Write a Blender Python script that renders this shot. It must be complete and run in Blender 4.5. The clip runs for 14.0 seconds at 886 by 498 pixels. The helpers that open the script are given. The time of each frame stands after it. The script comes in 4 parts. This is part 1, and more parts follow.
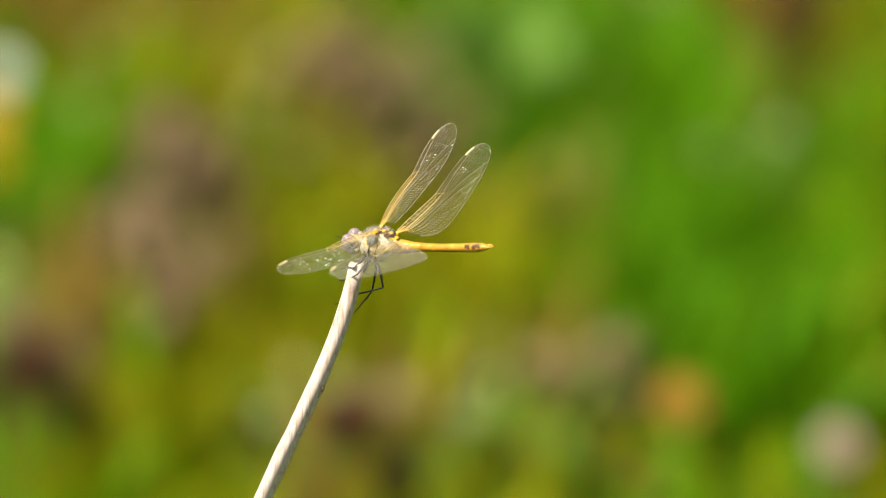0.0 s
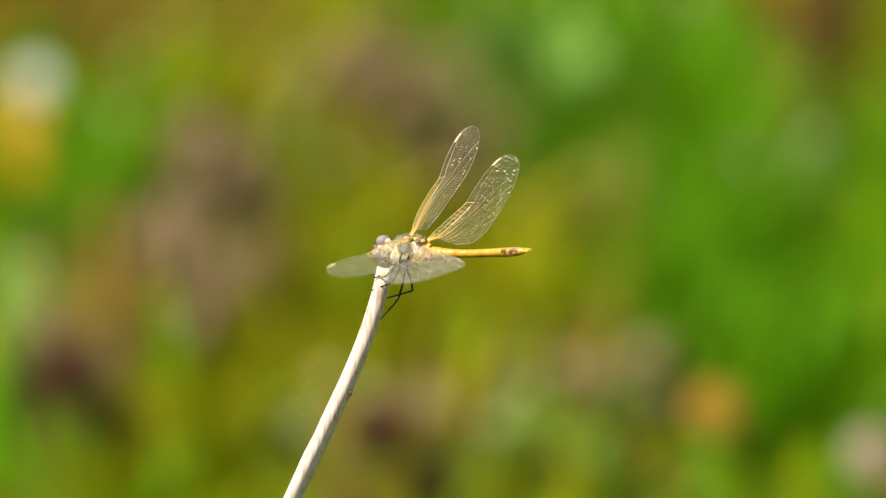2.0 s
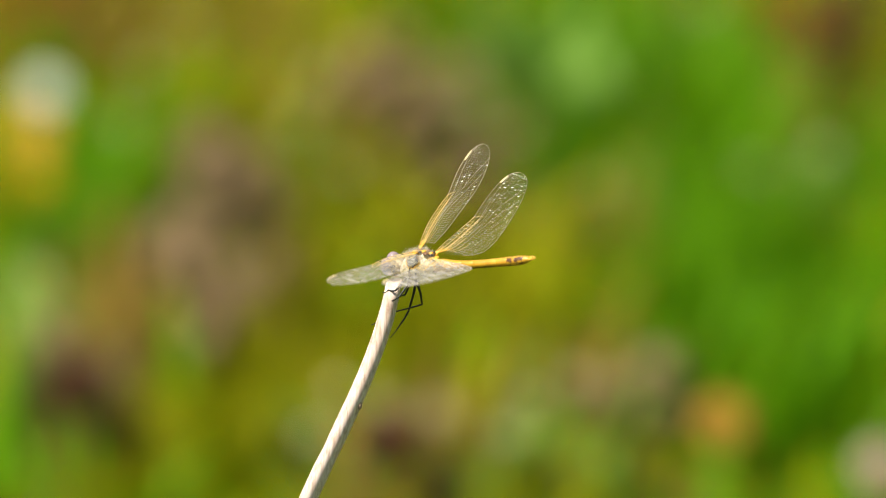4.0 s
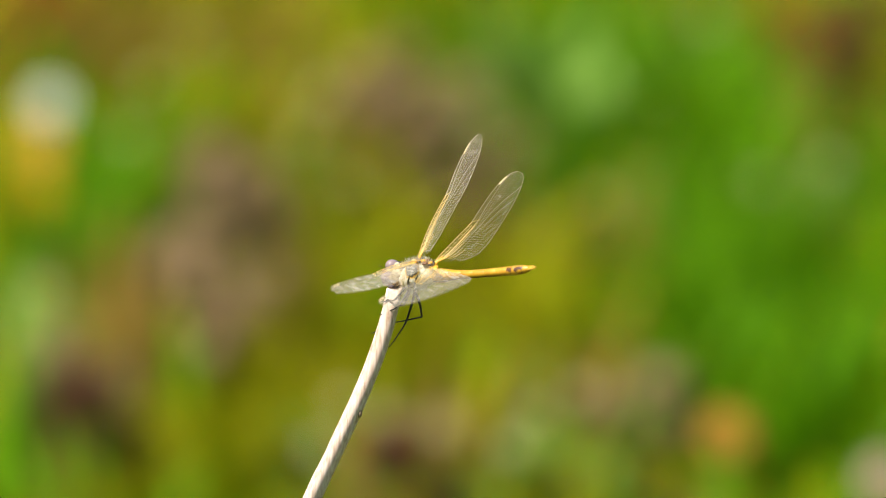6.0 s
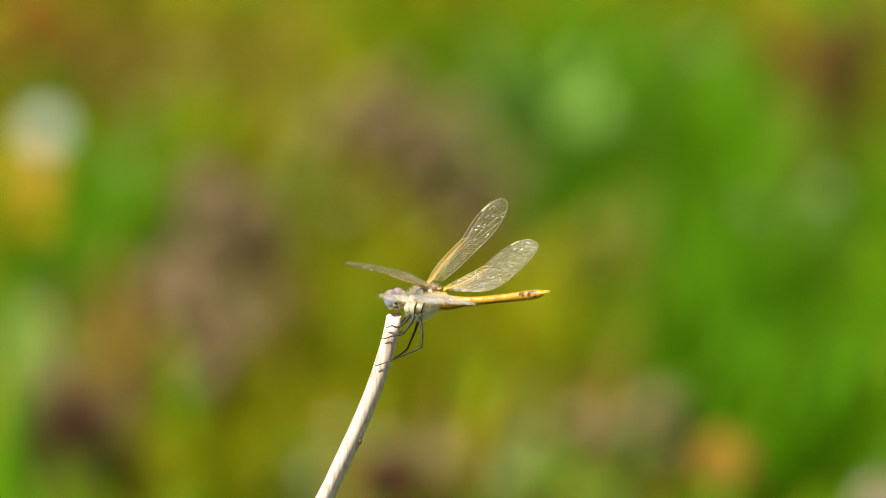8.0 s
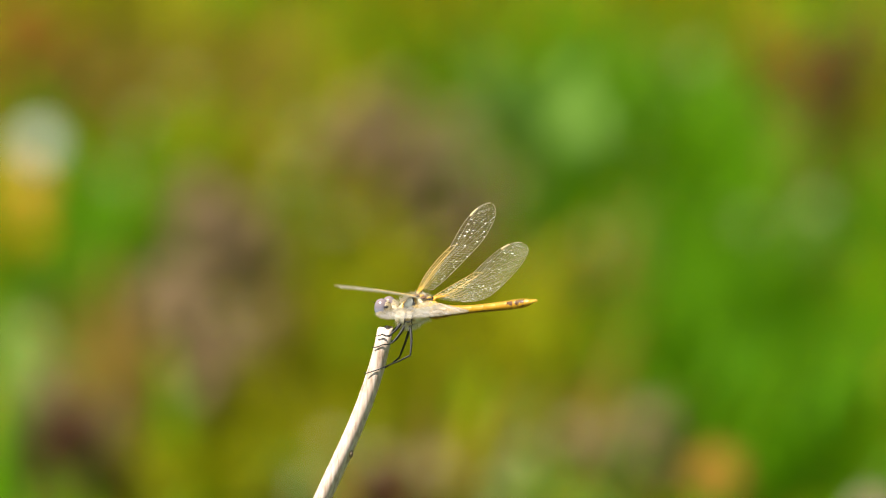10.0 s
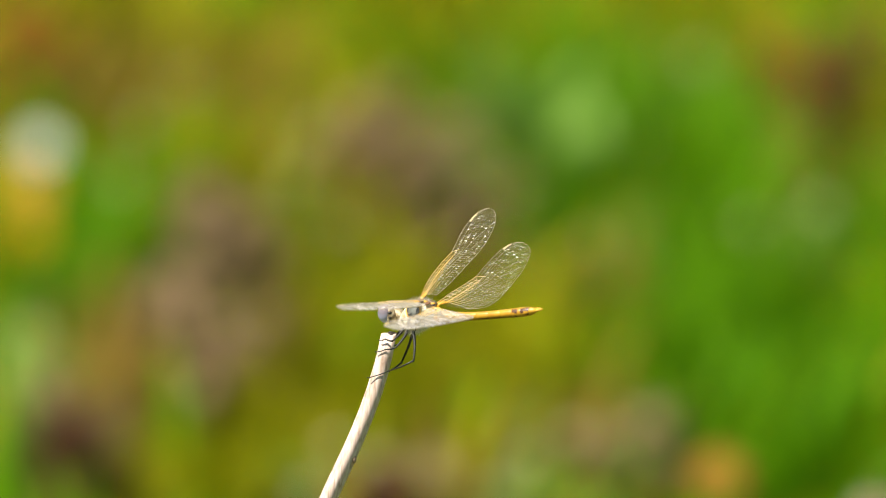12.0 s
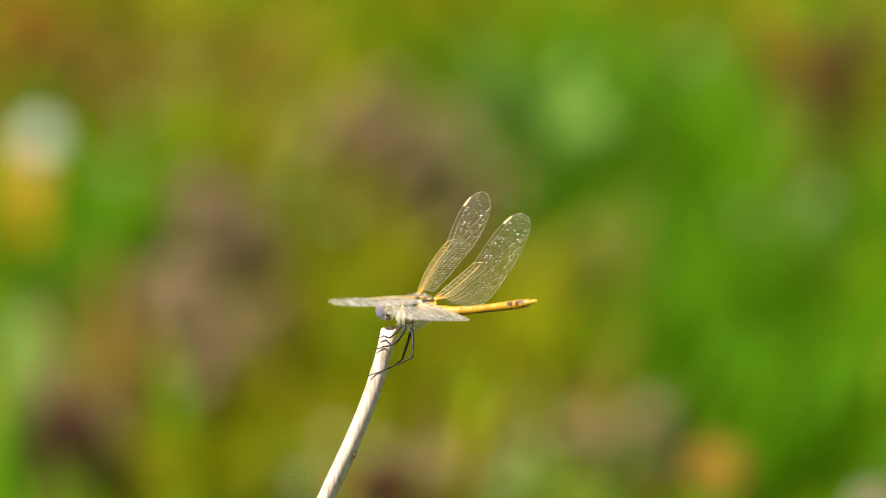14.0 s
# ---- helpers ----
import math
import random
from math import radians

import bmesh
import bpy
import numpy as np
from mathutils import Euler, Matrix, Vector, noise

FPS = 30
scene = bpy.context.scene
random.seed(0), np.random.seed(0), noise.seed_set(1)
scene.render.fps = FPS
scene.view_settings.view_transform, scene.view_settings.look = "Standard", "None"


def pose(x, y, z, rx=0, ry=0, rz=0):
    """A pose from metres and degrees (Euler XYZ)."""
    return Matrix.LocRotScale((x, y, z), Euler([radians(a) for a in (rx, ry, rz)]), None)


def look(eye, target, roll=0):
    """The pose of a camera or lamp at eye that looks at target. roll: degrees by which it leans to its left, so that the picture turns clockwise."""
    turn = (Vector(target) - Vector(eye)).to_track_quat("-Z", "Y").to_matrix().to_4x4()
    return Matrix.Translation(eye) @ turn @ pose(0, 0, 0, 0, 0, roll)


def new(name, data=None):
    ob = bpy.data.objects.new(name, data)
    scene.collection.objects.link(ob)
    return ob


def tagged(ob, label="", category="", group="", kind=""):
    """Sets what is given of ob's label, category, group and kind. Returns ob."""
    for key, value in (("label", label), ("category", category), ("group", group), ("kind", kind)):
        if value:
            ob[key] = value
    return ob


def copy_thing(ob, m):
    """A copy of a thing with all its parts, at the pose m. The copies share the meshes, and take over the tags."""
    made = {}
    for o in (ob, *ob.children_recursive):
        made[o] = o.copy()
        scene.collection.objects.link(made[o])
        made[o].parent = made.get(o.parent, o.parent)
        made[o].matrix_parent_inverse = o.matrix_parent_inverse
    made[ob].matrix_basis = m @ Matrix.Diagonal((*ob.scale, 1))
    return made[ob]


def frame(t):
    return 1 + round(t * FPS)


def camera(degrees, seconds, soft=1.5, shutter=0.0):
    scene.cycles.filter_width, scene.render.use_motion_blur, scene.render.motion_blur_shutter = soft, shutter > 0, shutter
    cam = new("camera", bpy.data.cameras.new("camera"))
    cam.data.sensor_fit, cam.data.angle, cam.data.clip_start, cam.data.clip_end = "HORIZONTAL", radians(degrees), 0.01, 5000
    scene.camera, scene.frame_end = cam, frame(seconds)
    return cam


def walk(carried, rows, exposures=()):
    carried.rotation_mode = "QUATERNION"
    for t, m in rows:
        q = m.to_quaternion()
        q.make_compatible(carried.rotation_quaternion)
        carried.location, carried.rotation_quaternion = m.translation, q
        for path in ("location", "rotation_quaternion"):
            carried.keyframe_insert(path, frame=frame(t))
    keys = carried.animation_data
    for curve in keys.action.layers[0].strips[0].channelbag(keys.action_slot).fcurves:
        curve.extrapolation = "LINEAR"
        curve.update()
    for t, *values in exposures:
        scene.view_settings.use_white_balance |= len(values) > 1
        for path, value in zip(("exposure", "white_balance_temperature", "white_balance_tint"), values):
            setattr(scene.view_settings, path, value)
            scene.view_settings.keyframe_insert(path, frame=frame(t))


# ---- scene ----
# Close view of a perched dragonfly; a long lens from about 1.3 m, meadow far out of focus.
cam = camera(8.0, 14.0, soft=1.0)
cam.data.dof.use_dof = True
cam.data.dof.focus_distance = 1.325
cam.data.dof.aperture_fstop = 10.0
cam.data.dof.aperture_blades = 0
walk(cam, [
    (0.0, pose(-0.00333, -1.27921, 0.75164, 75.6106, 0, -0.5124)),
    (0.5, pose(-0.00371, -1.27921, 0.75167, 75.6450, 0, -0.4347)),
    (1.0, pose(-0.00290, -1.27925, 0.75149, 75.6169, 0, -0.2985)),
    (1.5, pose(-0.00135, -1.27915, 0.75190, 75.5938, 0, -0.2078)),
    (2.0, pose(-0.00147, -1.27959, 0.75013, 75.7139, 0, -0.1660)),
    (2.5, pose(-0.00182, -1.27931, 0.75123, 75.7001, 0, -0.1238)),
    (3.0, pose(-0.00336, -1.27900, 0.75250, 75.7150, 0, -0.1135)),
    (5.5, pose(0.00216, -1.28018, 0.74775, 75.9479, 0, 0.0017)),
    (6.0, pose(0.00041, -1.27991, 0.74884, 75.9657, 0, 0.0080)),
    (6.5, pose(0.00000, -1.27985, 0.74910, 76.0000, 0, 0.0000)),
    (7.0, pose(-0.00052, -1.27976, 0.74944, 76.0716, 0, -0.0021)),
    (7.1, pose(-0.00048, -1.27977, 0.74942, 76.0830, 0, -0.0045)),
    (7.2, pose(-0.00044, -1.27977, 0.74939, 76.0945, 0, -0.0068)),
    (7.3, pose(-0.00039, -1.27978, 0.74936, 76.1060, 0, -0.0092)),
    (7.5, pose(-0.00031, -1.27980, 0.74930, 76.1290, 0, -0.0139)),
    (7.6, pose(-0.00049, -1.27980, 0.74929, 76.1416, 0, -0.0238)),
    (8.0, pose(-0.00118, -1.27981, 0.74926, 76.1921, 0, -0.0634)),
    (8.5, pose(0.00006, -1.27986, 0.74904, 76.1969, 0, -0.0552)),
    (9.0, pose(-0.00062, -1.27992, 0.74880, 76.2639, 0, -0.1332)),
    (11.5, pose(0.00004, -1.27969, 0.74972, 76.3400, 0, -0.0719)),
    (12.0, pose(-0.00070, -1.27961, 0.75003, 76.3265, 0, -0.0948)),
    (12.5, pose(-0.00058, -1.27966, 0.74983, 76.3304, 0, -0.0839)),
    (13.0, pose(-0.00058, -1.27953, 0.75035, 76.2968, 0, -0.0839)),
    (13.5, pose(0.00012, -1.27955, 0.75029, 76.2739, 0, -0.0787)),
    (14.0, pose(-0.00133, -1.27929, 0.75131, 76.2229, 0, -0.1226)),
])

# ---- light ----
SUN = Vector((-0.45, -0.28, 0.85)).normalized()
world = bpy.data.worlds.new("sky")
scene.world = world
world.use_nodes = True
wn = world.node_tree.nodes
sky = wn.new("ShaderNodeTexSky")
sky.sky_type = "NISHITA"
sky.sun_disc = False
sky.sun_elevation = math.asin(SUN.z)
sky.sun_rotation = math.atan2(SUN.x, SUN.y)
world.node_tree.links.new(sky.outputs[0], wn["Background"].inputs[0])
wn["Background"].inputs[1].default_value = 0.06
lamp = bpy.data.lights.new("sun", "SUN")
lamp.energy, lamp.angle, lamp.color = 5.0, radians(0.5), (1.0, 0.94, 0.84)
sun = new("sun", lamp)
sun.matrix_world = look(SUN * 5, (0, 0, 0))
scene.view_settings.exposure = 0.85


# ---- materials ----
def material(name):
    m = bpy.data.materials.new(name)
    m.use_nodes = True
    nt = m.node_tree
    return m, nt, nt.nodes["Principled BSDF"], nt.nodes["Material Output"]


def node(nt, kind, **values):
    n = nt.nodes.new(kind)
    for k, v in values.items():
        n.inputs[k].default_value = v
    return n


def ramp(nt, source, stops):
    r = nt.nodes.new("ShaderNodeValToRGB")
    e = r.color_ramp.elements
    while len(e) < len(stops):
        e.new(0.5)
    for el, (at, c) in zip(e, stops):
        el.position, el.color = at, (*c, 1)
    nt.links.new(source, r.inputs[0])
    return r.outputs[0]


def noise_fac(nt, scale, detail=4, coords="Object", stretch=(1, 1, 1)):
    tc = nt.nodes.new("ShaderNodeTexCoord")
    mp = nt.nodes.new("ShaderNodeMapping")
    mp.inputs["Scale"].default_value = stretch
    nt.links.new(tc.outputs[coords], mp.inputs[0])
    n = node(nt, "ShaderNodeTexNoise", Scale=scale, Detail=detail)
    nt.links.new(mp.outputs[0], n.inputs["Vector"])
    return n.outputs["Fac"]


def bump(nt, shader, source, distance, strength=0.6):
    b = node(nt, "ShaderNodeBump", Strength=strength, Distance=distance)
    nt.links.new(source, b.inputs["Height"])
    nt.links.new(b.outputs[0], shader.inputs["Normal"])


def surface(name, stops, scale, rough=0.6, relief=0.0002, stretch=(1, 1, 1), spec=0.4):
    """A coloured surface with grain at two scales and fine relief."""
    m, nt, p, out = material(name)
    a = noise_fac(nt, scale, 5, stretch=stretch)
    b = noise_fac(nt, scale * 7, 3, stretch=stretch)
    mix = nt.nodes.new("ShaderNodeMath")
    mix.operation = "MULTIPLY_ADD"
    mix.inputs[1].default_value = 0.35
    nt.links.new(b, mix.inputs[0])
    sc = nt.nodes.new("ShaderNodeMath")
    sc.operation = "MULTIPLY"
    sc.inputs[1].default_value = 0.65
    nt.links.new(a, sc.inputs[0])
    nt.links.new(sc.outputs[0], mix.inputs[2])
    nt.links.new(ramp(nt, mix.outputs[0], stops), p.inputs["Base Color"])
    p.inputs["Roughness"].default_value = rough
    p.inputs["Specular IOR Level"].default_value = spec
    bump(nt, p, b, relief)
    return m


def leafy(name, dark, light, translucent=0.35, rough=0.45):
    """Blades and leaves: each island its own tint, light shining through."""
    m, nt, p, out = material(name)
    geo = nt.nodes.new("ShaderNodeNewGeometry")
    mixf = nt.nodes.new("ShaderNodeMath")
    mixf.operation = "MULTIPLY_ADD"
    mixf.inputs[1].default_value = 0.4
    nt.links.new(noise_fac(nt, 60, 3), mixf.inputs[0])
    sc = nt.nodes.new("ShaderNodeMath")
    sc.operation = "MULTIPLY"
    sc.inputs[1].default_value = 0.3
    info = nt.nodes.new("ShaderNodeObjectInfo")
    add = nt.nodes.new("ShaderNodeMath")
    nt.links.new(geo.outputs["Random Per Island"], add.inputs[0])
    nt.links.new(info.outputs["Random"], add.inputs[1])
    nt.links.new(add.outputs[0], sc.inputs[0])
    nt.links.new(sc.outputs[0], mixf.inputs[2])
    col = ramp(nt, mixf.outputs[0], ((0.15, dark), (0.85, light)))
    nt.links.new(col, p.inputs["Base Color"])
    p.inputs["Roughness"].default_value = rough
    p.inputs["Specular IOR Level"].default_value = 0.05
    tr = nt.nodes.new("ShaderNodeBsdfTranslucent")
    nt.links.new(col, tr.inputs[0])
    mx = node(nt, "ShaderNodeMixShader", Fac=translucent)
    nt.links.new(p.outputs[0], mx.inputs[1])
    nt.links.new(tr.outputs[0], mx.inputs[2])
    nt.links.new(mx.outputs[0], out.inputs[0])
    return m


M = {}
M["soil"] = surface("meadow_soil", ((0.3, (0.05, 0.04, 0.012)), (0.5, (0.07, 0.085, 0.010)), (0.72, (0.07, 0.12, 0.010))), 9, 0.9, 0.01)
M["lush"] = leafy("lush_grass", (0.058, 0.195, 0.001), (0.155, 0.335, 0.002))
M["olive"] = leafy("olive_grass", (0.156, 0.174, 0.0012), (0.325, 0.315, 0.0028))
M["pale"] = leafy("pale_leaf", (0.13, 0.26, 0.026), (0.21, 0.36, 0.058), 0.3, 0.4)
M["dry"] = leafy("brown_grass", (0.13, 0.095, 0.010), (0.24, 0.178, 0.020), 0.3, 0.6)
M["grey"] = leafy("grey_brown_grass", (0.145, 0.12, 0.036), (0.25, 0.205, 0.065), 0.3, 0.7)
M["tan"] = leafy("dry_straw", (0.26, 0.16, 0.025), (0.42, 0.29, 0.065), 0.3, 0.6)
M["mauve"] = leafy("withered_head", (0.143, 0.0924, 0.042), (0.319, 0.227, 0.118), 0.2, 0.8)
M["dark"] = leafy("rotten_head", (0.042, 0.0126, 0.0101), (0.101, 0.0378, 0.0252), 0.1, 0.8)
M["orange"] = leafy("orange_petal", (0.44, 0.21, 0.025), (0.54, 0.29, 0.05), 0.35, 0.5)
M["yellow"] = leafy("yellow_petal", (0.75, 0.45, 0.005), (0.82, 0.60, 0.02), 0.35, 0.5)
M["gold_petal"] = leafy("golden_petal", (0.74, 0.46, 0.04), (0.84, 0.58, 0.08), 0.35, 0.5)
M["rust"] = leafy("rusty_head", (0.252, 0.101, 0.0126), (0.42, 0.185, 0.0252), 0.2, 0.7)
M["white"] = leafy("white_petal", (0.70, 0.72, 0.58), (0.80, 0.82, 0.70), 0.35, 0.5)
M["pink"] = leafy("dusty_pink_petal", (0.504, 0.353, 0.269), (0.622, 0.47, 0.386), 0.35, 0.5)
M["faded"] = leafy("faded_beige_petal", (0.44, 0.36, 0.16), (0.56, 0.47, 0.24), 0.35, 0.5)
M["straw_head"] = leafy("straw_petal", (0.60, 0.56, 0.26), (0.72, 0.68, 0.36), 0.35, 0.5)
M["stalk"] = leafy("green_stalk", (0.0672, 0.118, 0.0168), (0.134, 0.185, 0.0336), 0.1, 0.5)


def stem_wood():
    m, nt, p, out = material("bleached_stem")
    tc = nt.nodes.new("ShaderNodeTexCoord")
    mp = nt.nodes.new("ShaderNodeMapping")
    mp.inputs["Scale"].default_value = (1, 1, 0.05)
    mp.inputs["Rotation"].default_value = (0, -0.36, 0)
    nt.links.new(tc.outputs["Object"], mp.inputs[0])
    n1 = node(nt, "ShaderNodeTexNoise", Scale=1700, Detail=4)
    n2 = node(nt, "ShaderNodeTexNoise", Scale=330, Detail=3)
    nt.links.new(mp.outputs[0], n1.inputs["Vector"])
    nt.links.new(tc.outputs["Object"], n2.inputs["Vector"])
    a = ramp(nt, n1.outputs["Fac"], ((0.34, (0.48, 0.34, 0.25)), (0.43, (0.62, 0.46, 0.36)), (0.62, (0.77, 0.63, 0.53))))
    b = ramp(nt, n2.outputs["Fac"], ((0.28, (0.74, 0.66, 0.60)), (0.38, (1.0, 0.98, 0.96)), (0.7, (1, 1, 1))))
    mx = nt.nodes.new("ShaderNodeMix")
    mx.data_type, mx.blend_type = "RGBA", "MULTIPLY"
    mx.inputs[0].default_value = 1.0
    nt.links.new(a, mx.inputs[6])
    nt.links.new(b, mx.inputs[7])
    nt.links.new(mx.outputs[2], p.inputs["Base Color"])
    p.inputs["Roughness"].default_value = 0.65
    bump(nt, p, n1.outputs["Fac"], 0.0002, 0.8)
    return m


M["stem"] = stem_wood()
M["knot"] = surface("stem_scar", ((0.3, (0.20, 0.12, 0.07)), (0.7, (0.46, 0.32, 0.21))), 900, 0.8, 0.0001)


def banded(name, colours, dark, lines):
    """Amber skin with dark marks where lines (x range, side and height limits in mm) say."""
    m, nt, p, out = material(name)
    base = ramp(nt, noise_fac(nt, 500, 5), colours)
    tc = nt.nodes.new("ShaderNodeTexCoord")
    wob = node(nt, "ShaderNodeTexNoise", Scale=700, Detail=3)
    nt.links.new(tc.outputs["Object"], wob.inputs["Vector"])
    off = nt.nodes.new("ShaderNodeVectorMath")
    off.operation = "MULTIPLY_ADD"
    off.inputs[1].default_value = (0.0009, 0.0009, 0.0009)
    nt.links.new(wob.outputs["Color"], off.inputs[0])
    nt.links.new(tc.outputs["Object"], off.inputs[2])
    sep = nt.nodes.new("ShaderNodeSeparateXYZ")
    nt.links.new(off.outputs[0], sep.inputs[0])
    total = None
    rise = nt.nodes.new("ShaderNodeMath")
    rise.operation = "MULTIPLY_ADD"
    rise.inputs[1].default_value, rise.inputs[2].default_value = -0.0717, 0.00094
    nt.links.new(sep.outputs[0], rise.inputs[0])
    level = nt.nodes.new("ShaderNodeMath")
    nt.links.new(sep.outputs[2], level.inputs[0])
    nt.links.new(rise.outputs[0], level.inputs[1])

    def math_node(op, a, b):
        n = nt.nodes.new("ShaderNodeMath")
        n.operation = op
        for i, v in enumerate((a, b)):
            if isinstance(v, (int, float)):
                n.inputs[i].default_value = v
            else:
                nt.links.new(v, n.inputs[i])
        return n.outputs[0]

    side = math_node("ABSOLUTE", math_node("SUBTRACT", sep.outputs[1], 0.00045), 0)
    for x0, x1, y0, y1, z0, z1 in lines:
        f = None
        for s, lo, hi in ((sep.outputs[0], x0, x1), (side, y0, y1), (level.outputs[0], z0, z1)):
            g = math_node("MULTIPLY", math_node("GREATER_THAN", s, lo / 1000), math_node("LESS_THAN", s, hi / 1000))
            f = g if f is None else math_node("MULTIPLY", f, g)
        total = f if total is None else math_node("MAXIMUM", total, f)
    mx = nt.nodes.new("ShaderNodeMix")
    mx.data_type = "RGBA"
    nt.links.new(total, mx.inputs[0])
    nt.links.new(base, mx.inputs[6])
    mx.inputs[7].default_value = (*dark, 1)
    nt.links.new(mx.outputs[2], p.inputs["Base Color"])
    p.inputs["Roughness"].default_value = 0.38
    p.inputs["Subsurface Weight"].default_value = 0.0
    bump(nt, p, noise_fac(nt, 2500, 3), 0.00003)
    return m


M["abdomen"] = banded("amber_abdomen", ((0.3, (0.42, 0.19, 0.01)), (0.55, (0.56, 0.29, 0.02)), (0.8, (0.68, 0.40, 0.05))), (0.10, 0.045, 0.018),
                      ((20.6, 22.0, 0.25, 0.85, 0, 9), (22.6, 24.6, 0.2, 0.9, 0, 9), (2.6, 7.0, 0.9, 3, -0.55, -0.25), (5.0, 22, 0.5, 3, -0.62, -0.28)))


def thorax_skin():
    """Cream skin with a grey window on each flank, edged in black and amber."""
    m, nt, p, out = material("pale_thorax")
    pale = ramp(nt, noise_fac(nt, 650, 5), ((0.30, (0.46, 0.31, 0.12)), (0.42, (0.72, 0.57, 0.32)), (0.58, (0.86, 0.80, 0.66))))
    tc = nt.nodes.new("ShaderNodeTexCoord")
    wob = node(nt, "ShaderNodeTexNoise", Scale=900, Detail=3)
    nt.links.new(tc.outputs["Object"], wob.inputs["Vector"])
    off = nt.nodes.new("ShaderNodeVectorMath")
    off.operation = "MULTIPLY_ADD"
    off.inputs[1].default_value = (0.0013, 0, 0.0013)
    nt.links.new(wob.outputs["Color"], off.inputs[0])
    nt.links.new(tc.outputs["Object"], off.inputs[2])
    mp = nt.nodes.new("ShaderNodeMapping")
    mp.inputs["Location"].default_value = (0.00055, 0, -0.0024)
    mp.inputs["Rotation"].default_value = (0, 0.25, 0)
    flatten = nt.nodes.new("ShaderNodeVectorMath")
    flatten.operation = "MULTIPLY"
    flatten.inputs[1].default_value = (1000 / 2.6, 0, 1000 / 1.9)
    nt.links.new(off.outputs[0], mp.inputs[0])
    nt.links.new(mp.outputs[0], flatten.inputs[0])
    ln = nt.nodes.new("ShaderNodeVectorMath")
    ln.operation = "LENGTH"
    nt.links.new(flatten.outputs[0], ln.inputs[0])
    marks = ramp(nt, ln.outputs["Value"], ((0.0, (0.15, 0.16, 0.13)), (0.50, (0.10, 0.10, 0.08)), (0.53, (0.02, 0.018, 0.015)), (0.60, (0.03, 0.02, 0.01)), (0.64, (0.50, 0.27, 0.04)), (0.78, (0.66, 0.42, 0.10)), (0.86, (0.72, 0.60, 0.38)), (0.95, (0.76, 0.66, 0.46))))
    inside = nt.nodes.new("ShaderNodeMath")
    inside.operation = "LESS_THAN"
    inside.inputs[1].default_value = 0.95
    nt.links.new(ln.outputs["Value"], inside.inputs[0])
    mx = nt.nodes.new("ShaderNodeMix")
    mx.data_type = "RGBA"
    nt.links.new(inside.outputs[0], mx.inputs[0])
    nt.links.new(pale, mx.inputs[6])
    nt.links.new(marks, mx.inputs[7])
    nt.links.new(mx.outputs[2], p.inputs["Base Color"])
    p.inputs["Roughness"].default_value = 0.5
    bump(nt, p, noise_fac(nt, 2200, 3), 0.00006)
    return m


M["thorax"] = thorax_skin()
M["amber"] = surface("amber_plate", ((0.3, (0.55, 0.26, 0.02)), (0.7, (0.75, 0.45, 0.05))), 600, 0.4, 0.00005)
M["black"] = surface("black_chitin", ((0.3, (0.012, 0.011, 0.010)), (0.7, (0.03, 0.028, 0.024))), 800, 0.5, 0.00003)
M["brown"] = surface("brown_chitin", ((0.3, (0.10, 0.045, 0.02)), (0.7, (0.26, 0.13, 0.06))), 700, 0.45, 0.00005)
M["face"] = surface("cream_face", ((0.3, (0.50, 0.42, 0.20)), (0.7, (0.70, 0.62, 0.40))), 600, 0.4, 0.00004)
M["fuzz"] = surface("pale_hair", ((0.3, (0.60, 0.54, 0.42)), (0.7, (0.80, 0.75, 0.62))), 300, 0.6, 0.00001)
M["gold"] = leafy("amber_vein", (0.80, 0.54, 0.13), (0.92, 0.72, 0.30), 0.35, 0.3)
M["net"] = leafy("pale_vein", (0.40, 0.32, 0.16), (0.66, 0.58, 0.38), 0.35, 0.3)
for k in ("gold", "net"):
    M[k].node_tree.nodes["Principled BSDF"].inputs["Specular IOR Level"].default_value = 0.8
M["stigma"] = leafy("cream_wing_cell", (0.62, 0.48, 0.20), (0.80, 0.68, 0.40), 0.4, 0.35)


def eye_skin():
    m, nt, p, out = material("compound_eye")
    tc = nt.nodes.new("ShaderNodeTexCoord")
    sep = nt.nodes.new("ShaderNodeSeparateXYZ")
    nt.links.new(tc.outputs["Object"], sep.inputs[0])
    mr = node(nt, "ShaderNodeMapRange")
    mr.inputs["From Min"].default_value, mr.inputs["From Max"].default_value = -0.0022, 0.0022
    nt.links.new(sep.outputs[2], mr.inputs[0])
    c = ramp(nt, mr.outputs[0], ((0.12, (0.52, 0.54, 0.62)), (0.40, (0.30, 0.30, 0.38)), (0.60, (0.21, 0.18, 0.20)), (0.90, (0.27, 0.20, 0.19))))
    nt.links.new(c, p.inputs["Base Color"])
    p.inputs["Roughness"].default_value = 0.16
    v = node(nt, "ShaderNodeTexVoronoi", Scale=9000)
    nt.links.new(tc.outputs["Object"], v.inputs["Vector"])
    bump(nt, p, v.outputs["Distance"], 0.00003, 0.3)
    return m


M["eye"] = eye_skin()
M["cheek"] = surface("mottled_cheek", ((0.38, (0.10, 0.07, 0.035)), (0.5, (0.42, 0.33, 0.18)), (0.62, (0.62, 0.53, 0.36))), 900, 0.5, 0.00005)


